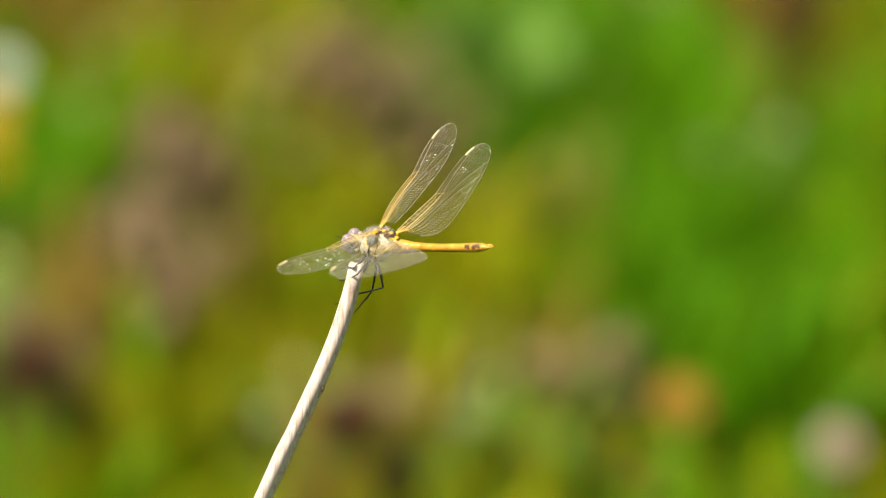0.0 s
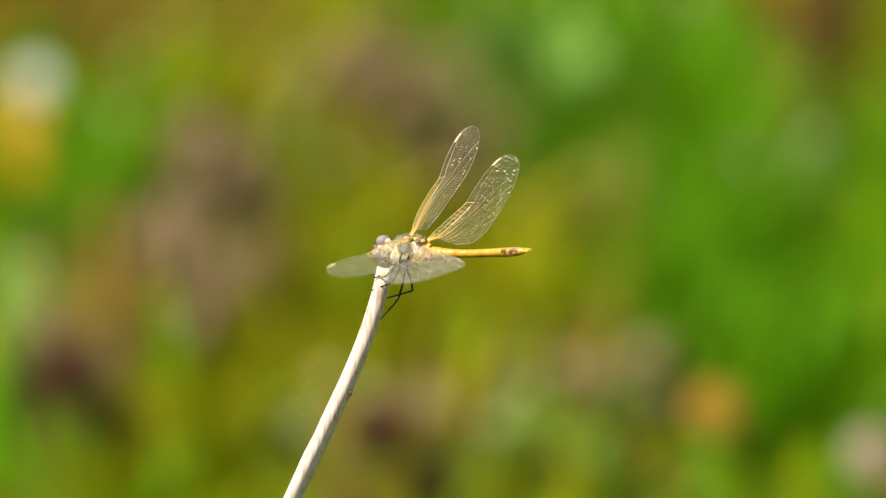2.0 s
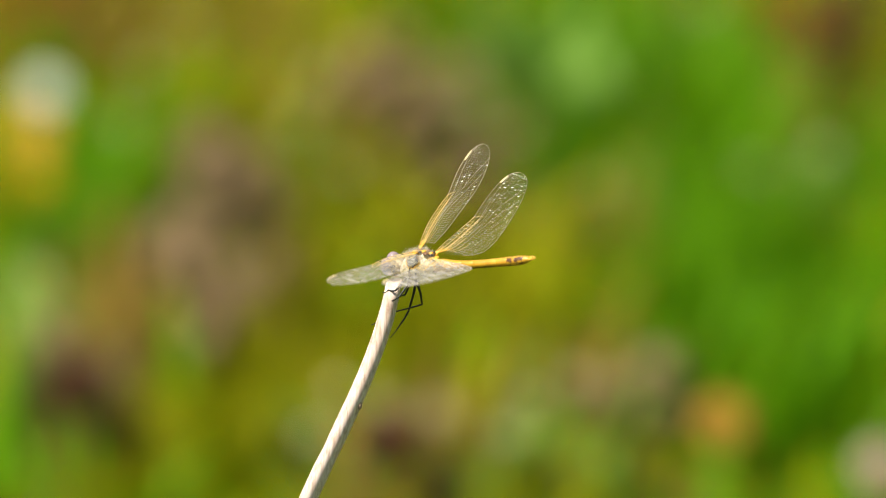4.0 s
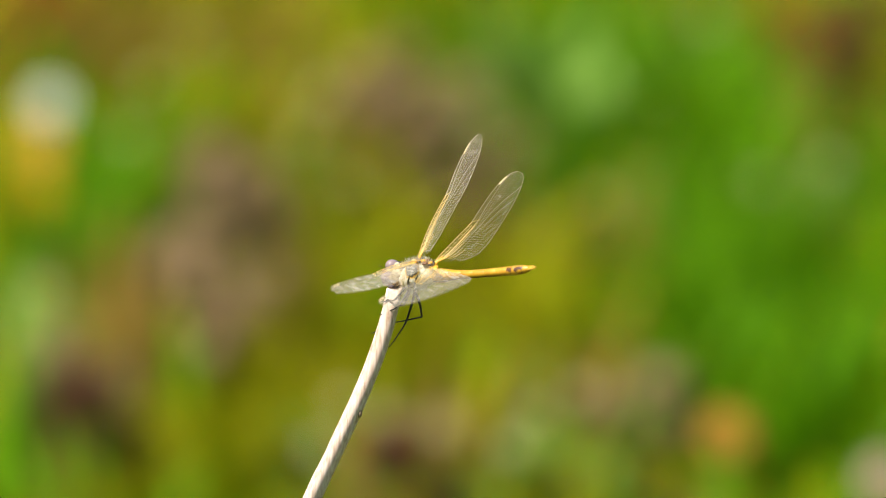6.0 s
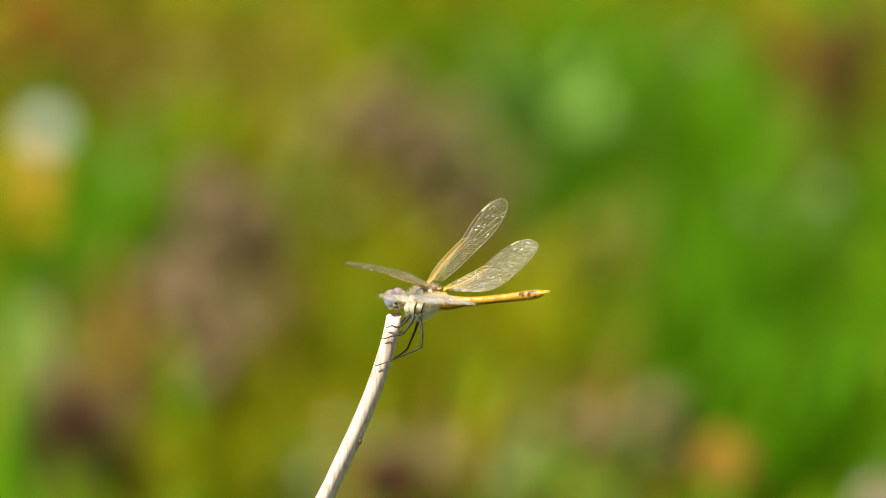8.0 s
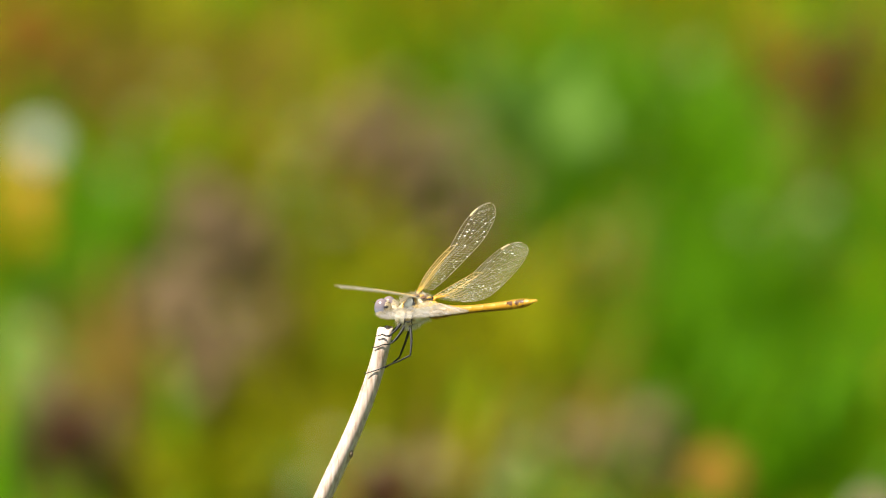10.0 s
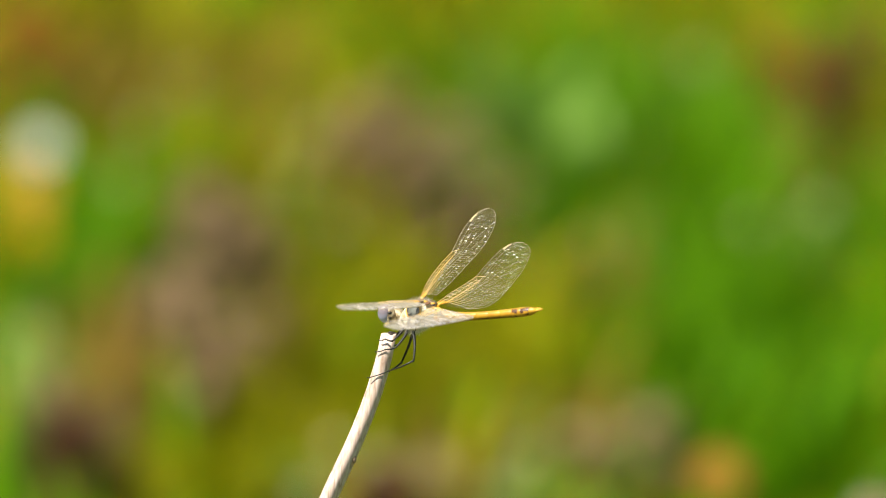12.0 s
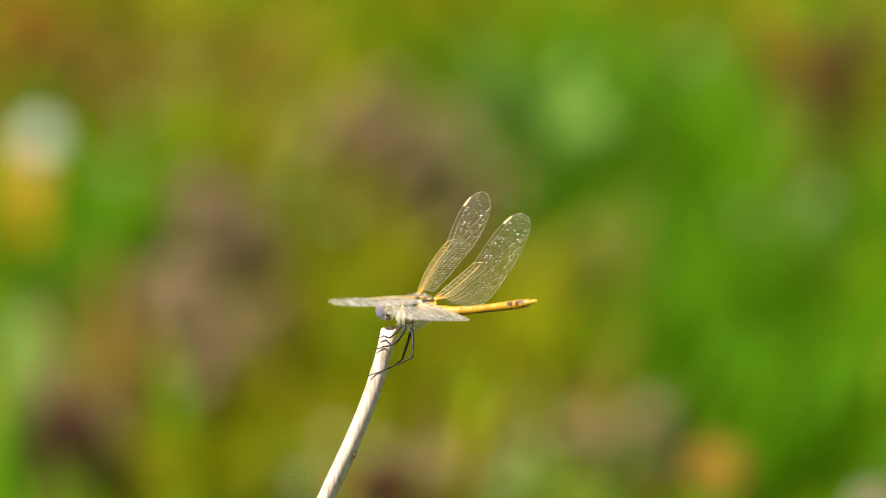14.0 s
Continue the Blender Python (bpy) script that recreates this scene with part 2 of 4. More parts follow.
def wing_skin():
    """Clear wing film: cells bulge, and their normals are tilted to set the sun's flashes."""
    m, nt, p, out = material("wing_film")
    nt.nodes.remove(p)

    def vec(op, a, b=None, c=None):
        n = nt.nodes.new("ShaderNodeVectorMath")
        n.operation = op
        for k, v in enumerate((a, b, c)):
            if isinstance(v, tuple):
                n.inputs[k].default_value = v
            elif v is not None:
                nt.links.new(v, n.inputs[k])
        return n.outputs[0]

    def num(op, a, b=0.0):
        n = nt.nodes.new("ShaderNodeMath")
        n.operation = op
        for k, v in enumerate((a, b)):
            if isinstance(v, (int, float)):
                n.inputs[k].default_value = v
            else:
                nt.links.new(v, n.inputs[k])
        return n.outputs[0]

    def joined(x, y):
        n = nt.nodes.new("ShaderNodeCombineXYZ")
        nt.links.new(x, n.inputs[0])
        nt.links.new(y, n.inputs[1])
        return n.outputs[0]

    tc = nt.nodes.new("ShaderNodeTexCoord")
    flat = vec("MULTIPLY", tc.outputs["Object"], (1, 1, 0))
    uv = nt.nodes.new("ShaderNodeUVMap")
    uv.uv_map = "cells"
    sep = nt.nodes.new("ShaderNodeSeparateXYZ")
    nt.links.new(uv.outputs[0], sep.inputs[0])
    row = num("FLOOR", sep.outputs[1])
    along = num("ADD", sep.outputs[0], num("MULTIPLY", row, 0.5))
    rnd = nt.nodes.new("ShaderNodeTexWhiteNoise")
    nt.links.new(joined(num("FLOOR", along), row), rnd.inputs["Vector"])
    local = joined(num("SUBTRACT", num("FRACT", sep.outputs[1]), 0.5), num("SUBTRACT", num("FRACT", along), 0.5))
    geo = nt.nodes.new("ShaderNodeNewGeometry")
    dome = vec("MULTIPLY", local, (0.75, 0.75, 0))
    # fixed tilt of the shading normals, set to aim the glints
    lean = vec("MULTIPLY_ADD", vec("SUBTRACT", rnd.outputs["Color"], (0.5, 0.5, 0.5)), (0.22, 0.22, 0), (0, -0.42, 0))
    turn = nt.nodes.new("ShaderNodeVectorTransform")
    turn.vector_type, turn.convert_from, turn.convert_to = "VECTOR", "OBJECT", "WORLD"
    sway = node(nt, "ShaderNodeTexNoise", Scale=150, Detail=2)   # broad noise in the normals breaks the flashes into patches
    nt.links.new(flat, sway.inputs["Vector"])
    wave = vec("MULTIPLY", vec("SUBTRACT", sway.outputs["Color"], (0.5, 0.5, 0.5)), (1.2, 1.2, 0))
    nt.links.new(vec("ADD", wave, vec("ADD", dome, lean)), turn.inputs[0])
    nrm = vec("NORMALIZE", vec("ADD", geo.outputs["Normal"], turn.outputs[0]))
    clear = nt.nodes.new("ShaderNodeBsdfTransparent")
    clear.inputs[0].default_value = (0.97, 0.96, 0.93, 1)
    milk = nt.nodes.new("ShaderNodeBsdfTranslucent")
    milk.inputs[0].default_value = (0.86, 0.82, 0.74, 1)
    film = nt.nodes.new("ShaderNodeBsdfDiffuse")
    film.inputs[0].default_value = (0.86, 0.82, 0.74, 1)
    both = node(nt, "ShaderNodeMixShader", Fac=0.25)
    nt.links.new(milk.outputs[0], both.inputs[1])
    nt.links.new(film.outputs[0], both.inputs[2])
    body = node(nt, "ShaderNodeMixShader", Fac=0.028)
    nt.links.new(clear.outputs[0], body.inputs[1])
    nt.links.new(both.outputs[0], body.inputs[2])
    # the ribbed film shines dull and white at a flat angle
    fr = node(nt, "ShaderNodeFresnel", IOR=1.55)
    dull = nt.nodes.new("ShaderNodeBsdfGlossy")
    dull.inputs["Roughness"].default_value = 0.75
    dull.inputs["Color"].default_value = (1.0, 0.93, 0.83, 1)
    rise = node(nt, "ShaderNodeMapRange")
    rise.inputs["From Min"].default_value, rise.inputs["From Max"].default_value = 0.12, 0.36
    rise.inputs["To Max"].default_value = 0.46
    level = nt.nodes.new("ShaderNodeVectorTransform")
    level.vector_type, level.convert_from, level.convert_to = "NORMAL", "OBJECT", "WORLD"
    level.inputs[0].default_value = (0, 0, 1)
    slant = node(nt, "ShaderNodeFresnel", IOR=1.55)
    nt.links.new(level.outputs[0], slant.inputs["Normal"])
    nt.links.new(slant.outputs[0], rise.inputs[0])
    ribbed = nt.nodes.new("ShaderNodeMixShader")
    blotch = node(nt, "ShaderNodeTexNoise", Scale=700, Detail=4)
    nt.links.new(flat, blotch.inputs["Vector"])
    patch = node(nt, "ShaderNodeMapRange")
    patch.inputs["From Min"].default_value, patch.inputs["From Max"].default_value = 0.34, 0.66
    patch.inputs["To Min"].default_value, patch.inputs["To Max"].default_value = 0.72, 1.1
    nt.links.new(blotch.outputs["Fac"], patch.inputs[0])
    speck = num("ADD", 0.55, num("MULTIPLY", num("POWER", rnd.outputs["Value"], 3.0), 1.6))
    nt.links.new(num("MULTIPLY", rise.outputs[0], num("MULTIPLY", speck, patch.outputs[0])), ribbed.inputs[0])
    nt.links.new(body.outputs[0], ribbed.inputs[1])
    nt.links.new(dull.outputs[0], ribbed.inputs[2])
    gloss = nt.nodes.new("ShaderNodeBsdfGlossy")
    gloss.inputs["Roughness"].default_value = 0.27
    nt.links.new(ramp(nt, rnd.outputs["Value"], ((0.0, (1.0, 0.86, 0.84)), (0.35, (1.0, 0.97, 0.86)), (0.7, (0.92, 1.0, 0.86)), (1.0, (0.97, 0.97, 1.0)))), gloss.inputs["Color"])
    nt.links.new(nrm, gloss.inputs["Normal"])
    half = nt.nodes.new("ShaderNodeMath")
    half.operation = "MULTIPLY"
    half.inputs[1].default_value = 1.1
    cap = nt.nodes.new("ShaderNodeMath")
    cap.operation = "MINIMUM"
    cap.inputs[1].default_value = 0.10
    nt.links.new(fr.outputs[0], cap.inputs[0])
    nt.links.new(cap.outputs[0], half.inputs[0])
    top = nt.nodes.new("ShaderNodeMixShader")
    flash = node(nt, "ShaderNodeMapRange")   # random gloss per cell, to thin out the flashes
    flash.inputs["From Min"].default_value, flash.inputs["From Max"].default_value = 0.25, 1.0
    flash.inputs["To Min"].default_value, flash.inputs["To Max"].default_value = 0.0, 0.38
    sepc = nt.nodes.new("ShaderNodeSeparateColor")
    nt.links.new(rnd.outputs["Color"], sepc.inputs[0])
    nt.links.new(sepc.outputs[2], flash.inputs[0])
    gate = nt.nodes.new("ShaderNodeMath")
    gate.operation = "MULTIPLY"
    nt.links.new(half.outputs[0], gate.inputs[0])
    nt.links.new(flash.outputs[0], gate.inputs[1])
    nt.links.new(gate.outputs[0], top.inputs[0])
    nt.links.new(ribbed.outputs[0], top.inputs[1])
    nt.links.new(gloss.outputs[0], top.inputs[2])
    nt.links.new(top.outputs[0], out.inputs[0])
    return m


M["film"] = wing_skin()


# ---- mesh helpers ----
def part(name, bm, mat, parent=None, label="", smooth=True):
    me = bpy.data.meshes.new(name)
    bm.to_mesh(me)
    bm.free()
    if smooth:
        for f in me.polygons:
            f.use_smooth = True
    me.materials.append(mat)
    ob = new(name, me)
    if parent:
        ob.parent = parent
    if label:
        tagged(ob, label)
    return ob


def smooth_line(points, n):
    """A rounded line through points (Catmull-Rom), n steps a stretch."""
    p = [Vector(q) for q in points]
    p = [p[0] * 2 - p[1]] + p + [p[-1] * 2 - p[-2]]
    out = []
    for i in range(1, len(p) - 2):
        a, b, c, d = p[i - 1:i + 3]
        for k in range(n):
            t = k / n
            out.append(0.5 * (2 * b + (c - a) * t + (2 * a - 5 * b + 4 * c - d) * t * t + (3 * b - a - 3 * c + d) * t ** 3))
    out.append(p[-2])
    return out


def tube(bm, pts, radius, sides=8, cap=True, flat=1.0, up=None):
    """A tube along pts; radius is a number or a function of 0..1."""
    pts = [Vector(q) for q in pts]
    rings = []
    n = len(pts)
    for i, q in enumerate(pts):
        t = (pts[min(i + 1, n - 1)] - pts[max(i - 1, 0)]).normalized()
        ref = Vector(up) if up else (Vector((0, 0, 1)) if abs(t.z) < 0.9 else Vector((0, 1, 0)))
        a = t.cross(ref).normalized()
        b = a.cross(t)
        r = radius(i / (n - 1)) if callable(radius) else radius
        rings.append([bm.verts.new(q + a * (r * math.cos(k * math.tau / sides)) + b * (r * flat * math.sin(k * math.tau / sides))) for k in range(sides)])
    for r0, r1 in zip(rings, rings[1:]):
        for k in range(sides):
            bm.faces.new((r0[k], r0[(k + 1) % sides], r1[(k + 1) % sides], r1[k]))
    if cap and sides > 2:
        bm.faces.new(rings[0][::-1])
        bm.faces.new(rings[-1])
    return rings


def blob(bm, centre, size, u=16, v=10, shape=None):
    """A rounded body; shape(direction) may swell or pinch it."""
    c = Vector(centre)
    res = bmesh.ops.create_uvsphere(bm, u_segments=u, v_segments=v, radius=1)
    for w in res["verts"]:
        d = w.co.copy()
        k = shape(d) if shape else 1.0
        w.co = c + Vector((d.x * size[0], d.y * size[1], d.z * size[2])) * k
    return res["verts"]


def mm(*v):
    return Vector(v) / 1000


# ---- ground ----
def ground():
    steps = [-400, -120, -40, -15, -6] + [-4 + 0.1 * i for i in range(81)] + [6, 15, 40, 120, 400]
    bm = bmesh.new()
    rows = []
    for y in steps:
        row = []
        for x in steps:
            h = 0.012 * noise.noise((x * 3, y * 3, 0)) - 0.012 if abs(x) < 5 and abs(y) < 5 else -0.012
            row.append(bm.verts.new((x, y, h)))
        rows.append(row)
    for a, b in zip(rows, rows[1:]):
        for i in range(len(a) - 1):
            bm.faces.new((a[i], a[i + 1], b[i + 1], b[i]))
    g = part("ground", bm, M["soil"])
    tagged(g, "brown meadow soil with moss, under dense grass", "ground", kind="structure")


ground()


# ---- meadow ----
def blade(bm, base, height, lean, width, rng, segs=4):
    """One folded grass blade that tapers and arches over."""
    a = rng.uniform(0, math.tau)
    side = Vector((math.cos(a), math.sin(a), 0))
    over = Vector((math.cos(a + 1.57 + rng.uniform(-.6, .6)), math.sin(a + 1.57 + rng.uniform(-.6, .6)), 0))
    prev = None
    for i in range(segs + 1):
        t = i / segs
        c = base + Vector((0, 0, height * (t - 0.25 * lean * t * t))) + over * (height * lean * t * t)
        w = width * (1 - t ** 2.2) * (0.75 + 0.5 * t) / 2 + 0.0001
        l, m_, r = bm.verts.new(c - side * w), bm.verts.new(c - over * w * 0.35), bm.verts.new(c + side * w)
        if prev:
            bm.faces.new((prev[0], prev[1], m_, l))
            bm.faces.new((prev[1], prev[2], r, m_))
        prev = (l, m_, r)


def tuft(name, seed, n, spread, height, width, lean, mat, label, group):
    """A tuft whose blades stand apart from one another."""
    rng = random.Random(seed)
    root = tagged(new(name), label, "grass tuft", group)
    for i in range(n):
        r, a = spread * math.sqrt(rng.random()), rng.uniform(0, math.tau)
        bm = bmesh.new()
        blade(bm, Vector((r * math.cos(a), r * math.sin(a), -0.02)), (height + 0.02) * rng.uniform(0.6, 1.1), rng.uniform(0.1, lean), width * rng.uniform(0.7, 1.2), rng)
        part("blade", bm, mat, root, smooth=False)
    return root


def scatter(proto, places, seed):
    rng = random.Random(seed)
    x, y = places[0]
    proto.matrix_basis = pose(x, y, 0)
    for x, y in places[1:]:
        copy_thing(proto, pose(x, y, 0, 0, 0, rng.uniform(0, 360)))


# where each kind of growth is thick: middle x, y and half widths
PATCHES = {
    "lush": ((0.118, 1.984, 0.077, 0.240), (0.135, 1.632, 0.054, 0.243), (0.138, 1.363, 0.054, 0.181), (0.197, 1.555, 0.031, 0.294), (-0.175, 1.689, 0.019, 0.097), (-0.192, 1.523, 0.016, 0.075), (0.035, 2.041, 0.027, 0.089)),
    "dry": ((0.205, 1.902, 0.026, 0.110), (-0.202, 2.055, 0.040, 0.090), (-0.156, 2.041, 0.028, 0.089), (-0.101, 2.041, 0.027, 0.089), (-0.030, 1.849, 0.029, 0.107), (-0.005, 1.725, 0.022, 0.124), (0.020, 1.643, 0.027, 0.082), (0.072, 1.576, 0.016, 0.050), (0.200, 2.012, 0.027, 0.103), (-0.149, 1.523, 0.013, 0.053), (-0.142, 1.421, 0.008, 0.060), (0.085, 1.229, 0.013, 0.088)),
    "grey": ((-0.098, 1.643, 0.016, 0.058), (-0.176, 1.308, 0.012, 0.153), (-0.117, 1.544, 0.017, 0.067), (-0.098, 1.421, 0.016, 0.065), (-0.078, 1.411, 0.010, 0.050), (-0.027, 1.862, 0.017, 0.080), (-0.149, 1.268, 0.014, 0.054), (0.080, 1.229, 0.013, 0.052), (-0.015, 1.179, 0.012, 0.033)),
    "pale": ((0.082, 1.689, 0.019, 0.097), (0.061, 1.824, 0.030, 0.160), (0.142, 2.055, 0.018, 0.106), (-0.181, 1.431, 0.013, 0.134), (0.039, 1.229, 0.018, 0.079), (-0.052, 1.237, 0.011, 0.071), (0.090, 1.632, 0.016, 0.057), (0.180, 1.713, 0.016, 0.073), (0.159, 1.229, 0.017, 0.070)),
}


def growth(x, y):
    """Shares of lush, dry, grey, pale and olive growth at a place."""
    wob = Vector((0.02 * noise.noise((x * 14, y * 4, 3)), 0.08 * noise.noise((x * 14, y * 4, 9))))
    share = []
    for kind in ("lush", "dry", "grey", "pale"):
        s = 0.0
        for cx, cy, rx, ry in PATCHES[kind]:
            s += math.exp(-(((x + wob.x - cx) / rx) ** 2 + ((y + wob.y - cy) / ry) ** 2))
        share.append(s)
    share[0] += 0.10 + max(0.0, min(1.0, (x - 0.2) * 4)) + max(0.0, 0.5 * noise.noise((x * 5, y * 3, 5)))
    share[1] += 0.05
    return (*share, 0.42)


def sward(kinds, near, wide):
    """Short grass in several tones, thickest round the flowers and thinning out over the meadow."""
    rng = random.Random(3)
    made = [([], []) for _ in kinds]
    for count, sx, sy, height, width in ((near, 0.34, 0.52, 0.036, 0.005), (wide, 1.3, 1.5, 0.06, 0.009), (wide * 3 // 2, 4.0, 4.0, 0.075, 0.022)):
        for _ in range(count):
            x, y = rng.gauss(0, sx), rng.gauss(1.6, sy)
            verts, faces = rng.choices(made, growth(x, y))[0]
            h, lean, a = height * rng.uniform(0.6, 1.3) + 0.02, rng.uniform(0.2, 0.8), rng.uniform(0, math.tau)
            b = a + 1.57 + rng.uniform(-0.6, 0.6)
            w0 = width * rng.uniform(0.7, 1.3)
            n = len(verts)
            for k in range(4):
                t = k / 3
                w = w0 * (1 - t ** 2.2) * (0.75 + 0.5 * t) / 2 + 0.0001
                cx, cy, cz = x + math.cos(b) * h * lean * t * t, y + math.sin(b) * h * lean * t * t, -0.02 + h * (t - 0.25 * lean * t * t)
                sx_, sy_ = math.cos(a) * w, math.sin(a) * w
                verts += [(cx - sx_, cy - sy_, cz), (cx - math.cos(b) * w * 0.35, cy - math.sin(b) * w * 0.35, cz), (cx + sx_, cy + sy_, cz)]
                if k:
                    m = n + 3 * k
                    faces += [(m - 3, m - 2, m + 1, m), (m - 2, m - 1, m + 2, m + 1)]
    for (name, mat, label), (verts, faces) in zip(kinds, made):
        me = bpy.data.meshes.new(name)
        me.from_pydata(verts, [], faces)
        me.materials.append(mat)
        tagged(new(name, me), label, "grass", kind="stuff")


sward((("meadow_grass", M["lush"], "short bright green meadow grass, growing densely"),
       ("dry_grass", M["dry"], "short brown withered grass in patches"),
       ("grey_grass", M["grey"], "short greyish brown dead grass in patches"),
       ("pale_grass", M["pale"], "short pale green grass in patches"),
       ("yellowing_grass", M["olive"], "short yellowing olive meadow grass, growing densely")), 52000, 24000)

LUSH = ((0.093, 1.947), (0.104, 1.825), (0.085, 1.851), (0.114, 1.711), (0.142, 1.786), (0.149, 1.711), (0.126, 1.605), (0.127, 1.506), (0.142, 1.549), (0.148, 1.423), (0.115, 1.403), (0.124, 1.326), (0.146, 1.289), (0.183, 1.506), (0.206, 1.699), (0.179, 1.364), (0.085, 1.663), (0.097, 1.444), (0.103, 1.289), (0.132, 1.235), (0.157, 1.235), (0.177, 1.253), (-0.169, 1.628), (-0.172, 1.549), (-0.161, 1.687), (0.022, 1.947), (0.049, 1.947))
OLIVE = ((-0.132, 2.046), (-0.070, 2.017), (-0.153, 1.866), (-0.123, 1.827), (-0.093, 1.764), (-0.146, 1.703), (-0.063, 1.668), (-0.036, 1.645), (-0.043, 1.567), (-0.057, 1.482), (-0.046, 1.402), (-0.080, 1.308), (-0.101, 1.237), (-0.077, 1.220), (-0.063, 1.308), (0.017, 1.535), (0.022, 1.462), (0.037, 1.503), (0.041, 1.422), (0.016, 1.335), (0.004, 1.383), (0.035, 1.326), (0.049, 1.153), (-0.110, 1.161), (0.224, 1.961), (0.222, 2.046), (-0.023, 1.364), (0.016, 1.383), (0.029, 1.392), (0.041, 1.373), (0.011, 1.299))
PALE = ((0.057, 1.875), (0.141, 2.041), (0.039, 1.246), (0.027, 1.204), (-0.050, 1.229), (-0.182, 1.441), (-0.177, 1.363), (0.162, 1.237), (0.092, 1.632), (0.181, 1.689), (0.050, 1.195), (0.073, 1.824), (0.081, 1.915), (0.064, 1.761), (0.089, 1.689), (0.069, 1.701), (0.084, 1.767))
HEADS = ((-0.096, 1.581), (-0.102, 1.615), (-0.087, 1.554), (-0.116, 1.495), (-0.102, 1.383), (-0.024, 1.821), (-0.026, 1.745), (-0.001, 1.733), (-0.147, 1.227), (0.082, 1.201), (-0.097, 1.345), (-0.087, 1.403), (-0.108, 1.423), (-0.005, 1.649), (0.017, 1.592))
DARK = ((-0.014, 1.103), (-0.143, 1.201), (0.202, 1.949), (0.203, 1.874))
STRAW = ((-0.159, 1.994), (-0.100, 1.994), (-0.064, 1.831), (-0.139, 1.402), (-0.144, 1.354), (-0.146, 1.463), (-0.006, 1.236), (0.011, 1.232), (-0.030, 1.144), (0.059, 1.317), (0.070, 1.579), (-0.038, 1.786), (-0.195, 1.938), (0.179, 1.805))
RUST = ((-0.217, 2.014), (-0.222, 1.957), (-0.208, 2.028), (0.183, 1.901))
GLINT_HEADS = ((-0.151, 1.825), (-0.132, 1.919), (-0.072, 1.699), (-0.063, 1.799), (-0.049, 1.605), (-0.041, 1.865), (0.013, 1.761), (0.025, 1.878), (0.034, 1.687), (0.072, 1.572), (0.097, 1.799), (0.135, 1.976), (0.144, 1.605), (0.178, 1.640), (0.053, 1.235), (0.034, 1.200), (0.022, 1.150), (-0.045, 1.218), (-0.055, 1.150), (-0.157, 1.699), (-0.179, 1.403))
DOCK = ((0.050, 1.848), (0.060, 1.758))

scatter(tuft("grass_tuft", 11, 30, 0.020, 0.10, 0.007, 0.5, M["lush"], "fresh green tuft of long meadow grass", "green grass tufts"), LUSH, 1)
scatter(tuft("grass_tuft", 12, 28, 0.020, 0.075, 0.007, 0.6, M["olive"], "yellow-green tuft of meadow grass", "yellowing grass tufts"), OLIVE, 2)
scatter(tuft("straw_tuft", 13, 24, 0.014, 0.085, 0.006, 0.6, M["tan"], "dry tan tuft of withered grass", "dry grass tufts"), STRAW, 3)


def rosette():
    """A low plant of broad pale leaves."""
    rng = random.Random(21)
    root = tagged(new("leafy_plant"), "low plant with broad pale green leaves", "plant", "pale leafy plants")
    for i in range(11):
        bm = bmesh.new()
        a = i * 2.4
        out = Vector((math.cos(a), math.sin(a), 0))
        side = Vector((-out.y, out.x, 0))
        ln, tilt = rng.uniform(0.05, 0.085), rng.uniform(0.9, 1.4)
        prev = None
        for k in range(7):
            t = k / 6
            c = out * (ln * t * math.cos(tilt)) + Vector((0, 0, ln * (t * math.sin(tilt) - 0.35 * t * t) - 0.004))
            w = 0.011 * math.sin(math.pi * min(1, 0.08 + 0.9 * t)) ** 0.8
            row = [bm.verts.new(c - side * w + Vector((0, 0, 0.002))), bm.verts.new(c), bm.verts.new(c + side * w + Vector((0, 0, 0.002)))]
            if prev:
                for j in (0, 1):
                    bm.faces.new((prev[j], prev[j + 1], row[j + 1], row[j]))
            prev = row
        part("leaf", bm, M["pale"], root)
    return root


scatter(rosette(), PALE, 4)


def broad_leaf(places):
    """A plant whose large oval leaves stand up to the light."""
    rng = random.Random(23)
    root = tagged(new("dock_plant"), "leafy plant with large upright pale green leaves", "plant", "broad-leaved plants")
    for i in range(5):
        a = radians((-90, -50, -135, 30, 150)[i])
        out = Vector((math.cos(a), math.sin(a), 0))
        side = Vector((-out.y, out.x, 0))
        z0 = 0.035 + 0.004 * i
        bm = bmesh.new()
        tube(bm, smooth_line([(0, 0, -0.02), out * 0.006 + Vector((0, 0, z0 * 0.6)), out * 0.010 + Vector((0, 0, z0))], 4), 0.0011, 5)
        part("leaf_stalk", bm, M["stalk"], root)
        bm = bmesh.new()
        prev = None
        for k in range(9):
            t = k / 8
            c = out * (0.010 + 0.020 * t * t) + Vector((0, 0, z0 + 0.042 * t - 0.006 * t * t))
            w = 0.015 * math.sin(math.pi * (0.04 + 0.94 * t ** 0.8)) + 0.0003
            row = [bm.verts.new(c + side * (w * q) + out * (0.003 * q * q)) for q in (-1, -0.5, 0, 0.5, 1)]
            if prev:
                for j in range(4):
                    bm.faces.new((prev[j], prev[j + 1], row[j + 1], row[j]))
            prev = row
        part("leaf", bm, M["pale"], root)
    for n, (x, y) in enumerate(places[1:]):
        copy_thing(root, pose(x, y, 0, 0, 0, rng.uniform(-25, 25)))
    root.matrix_basis = pose(*places[0], 0)


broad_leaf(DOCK)


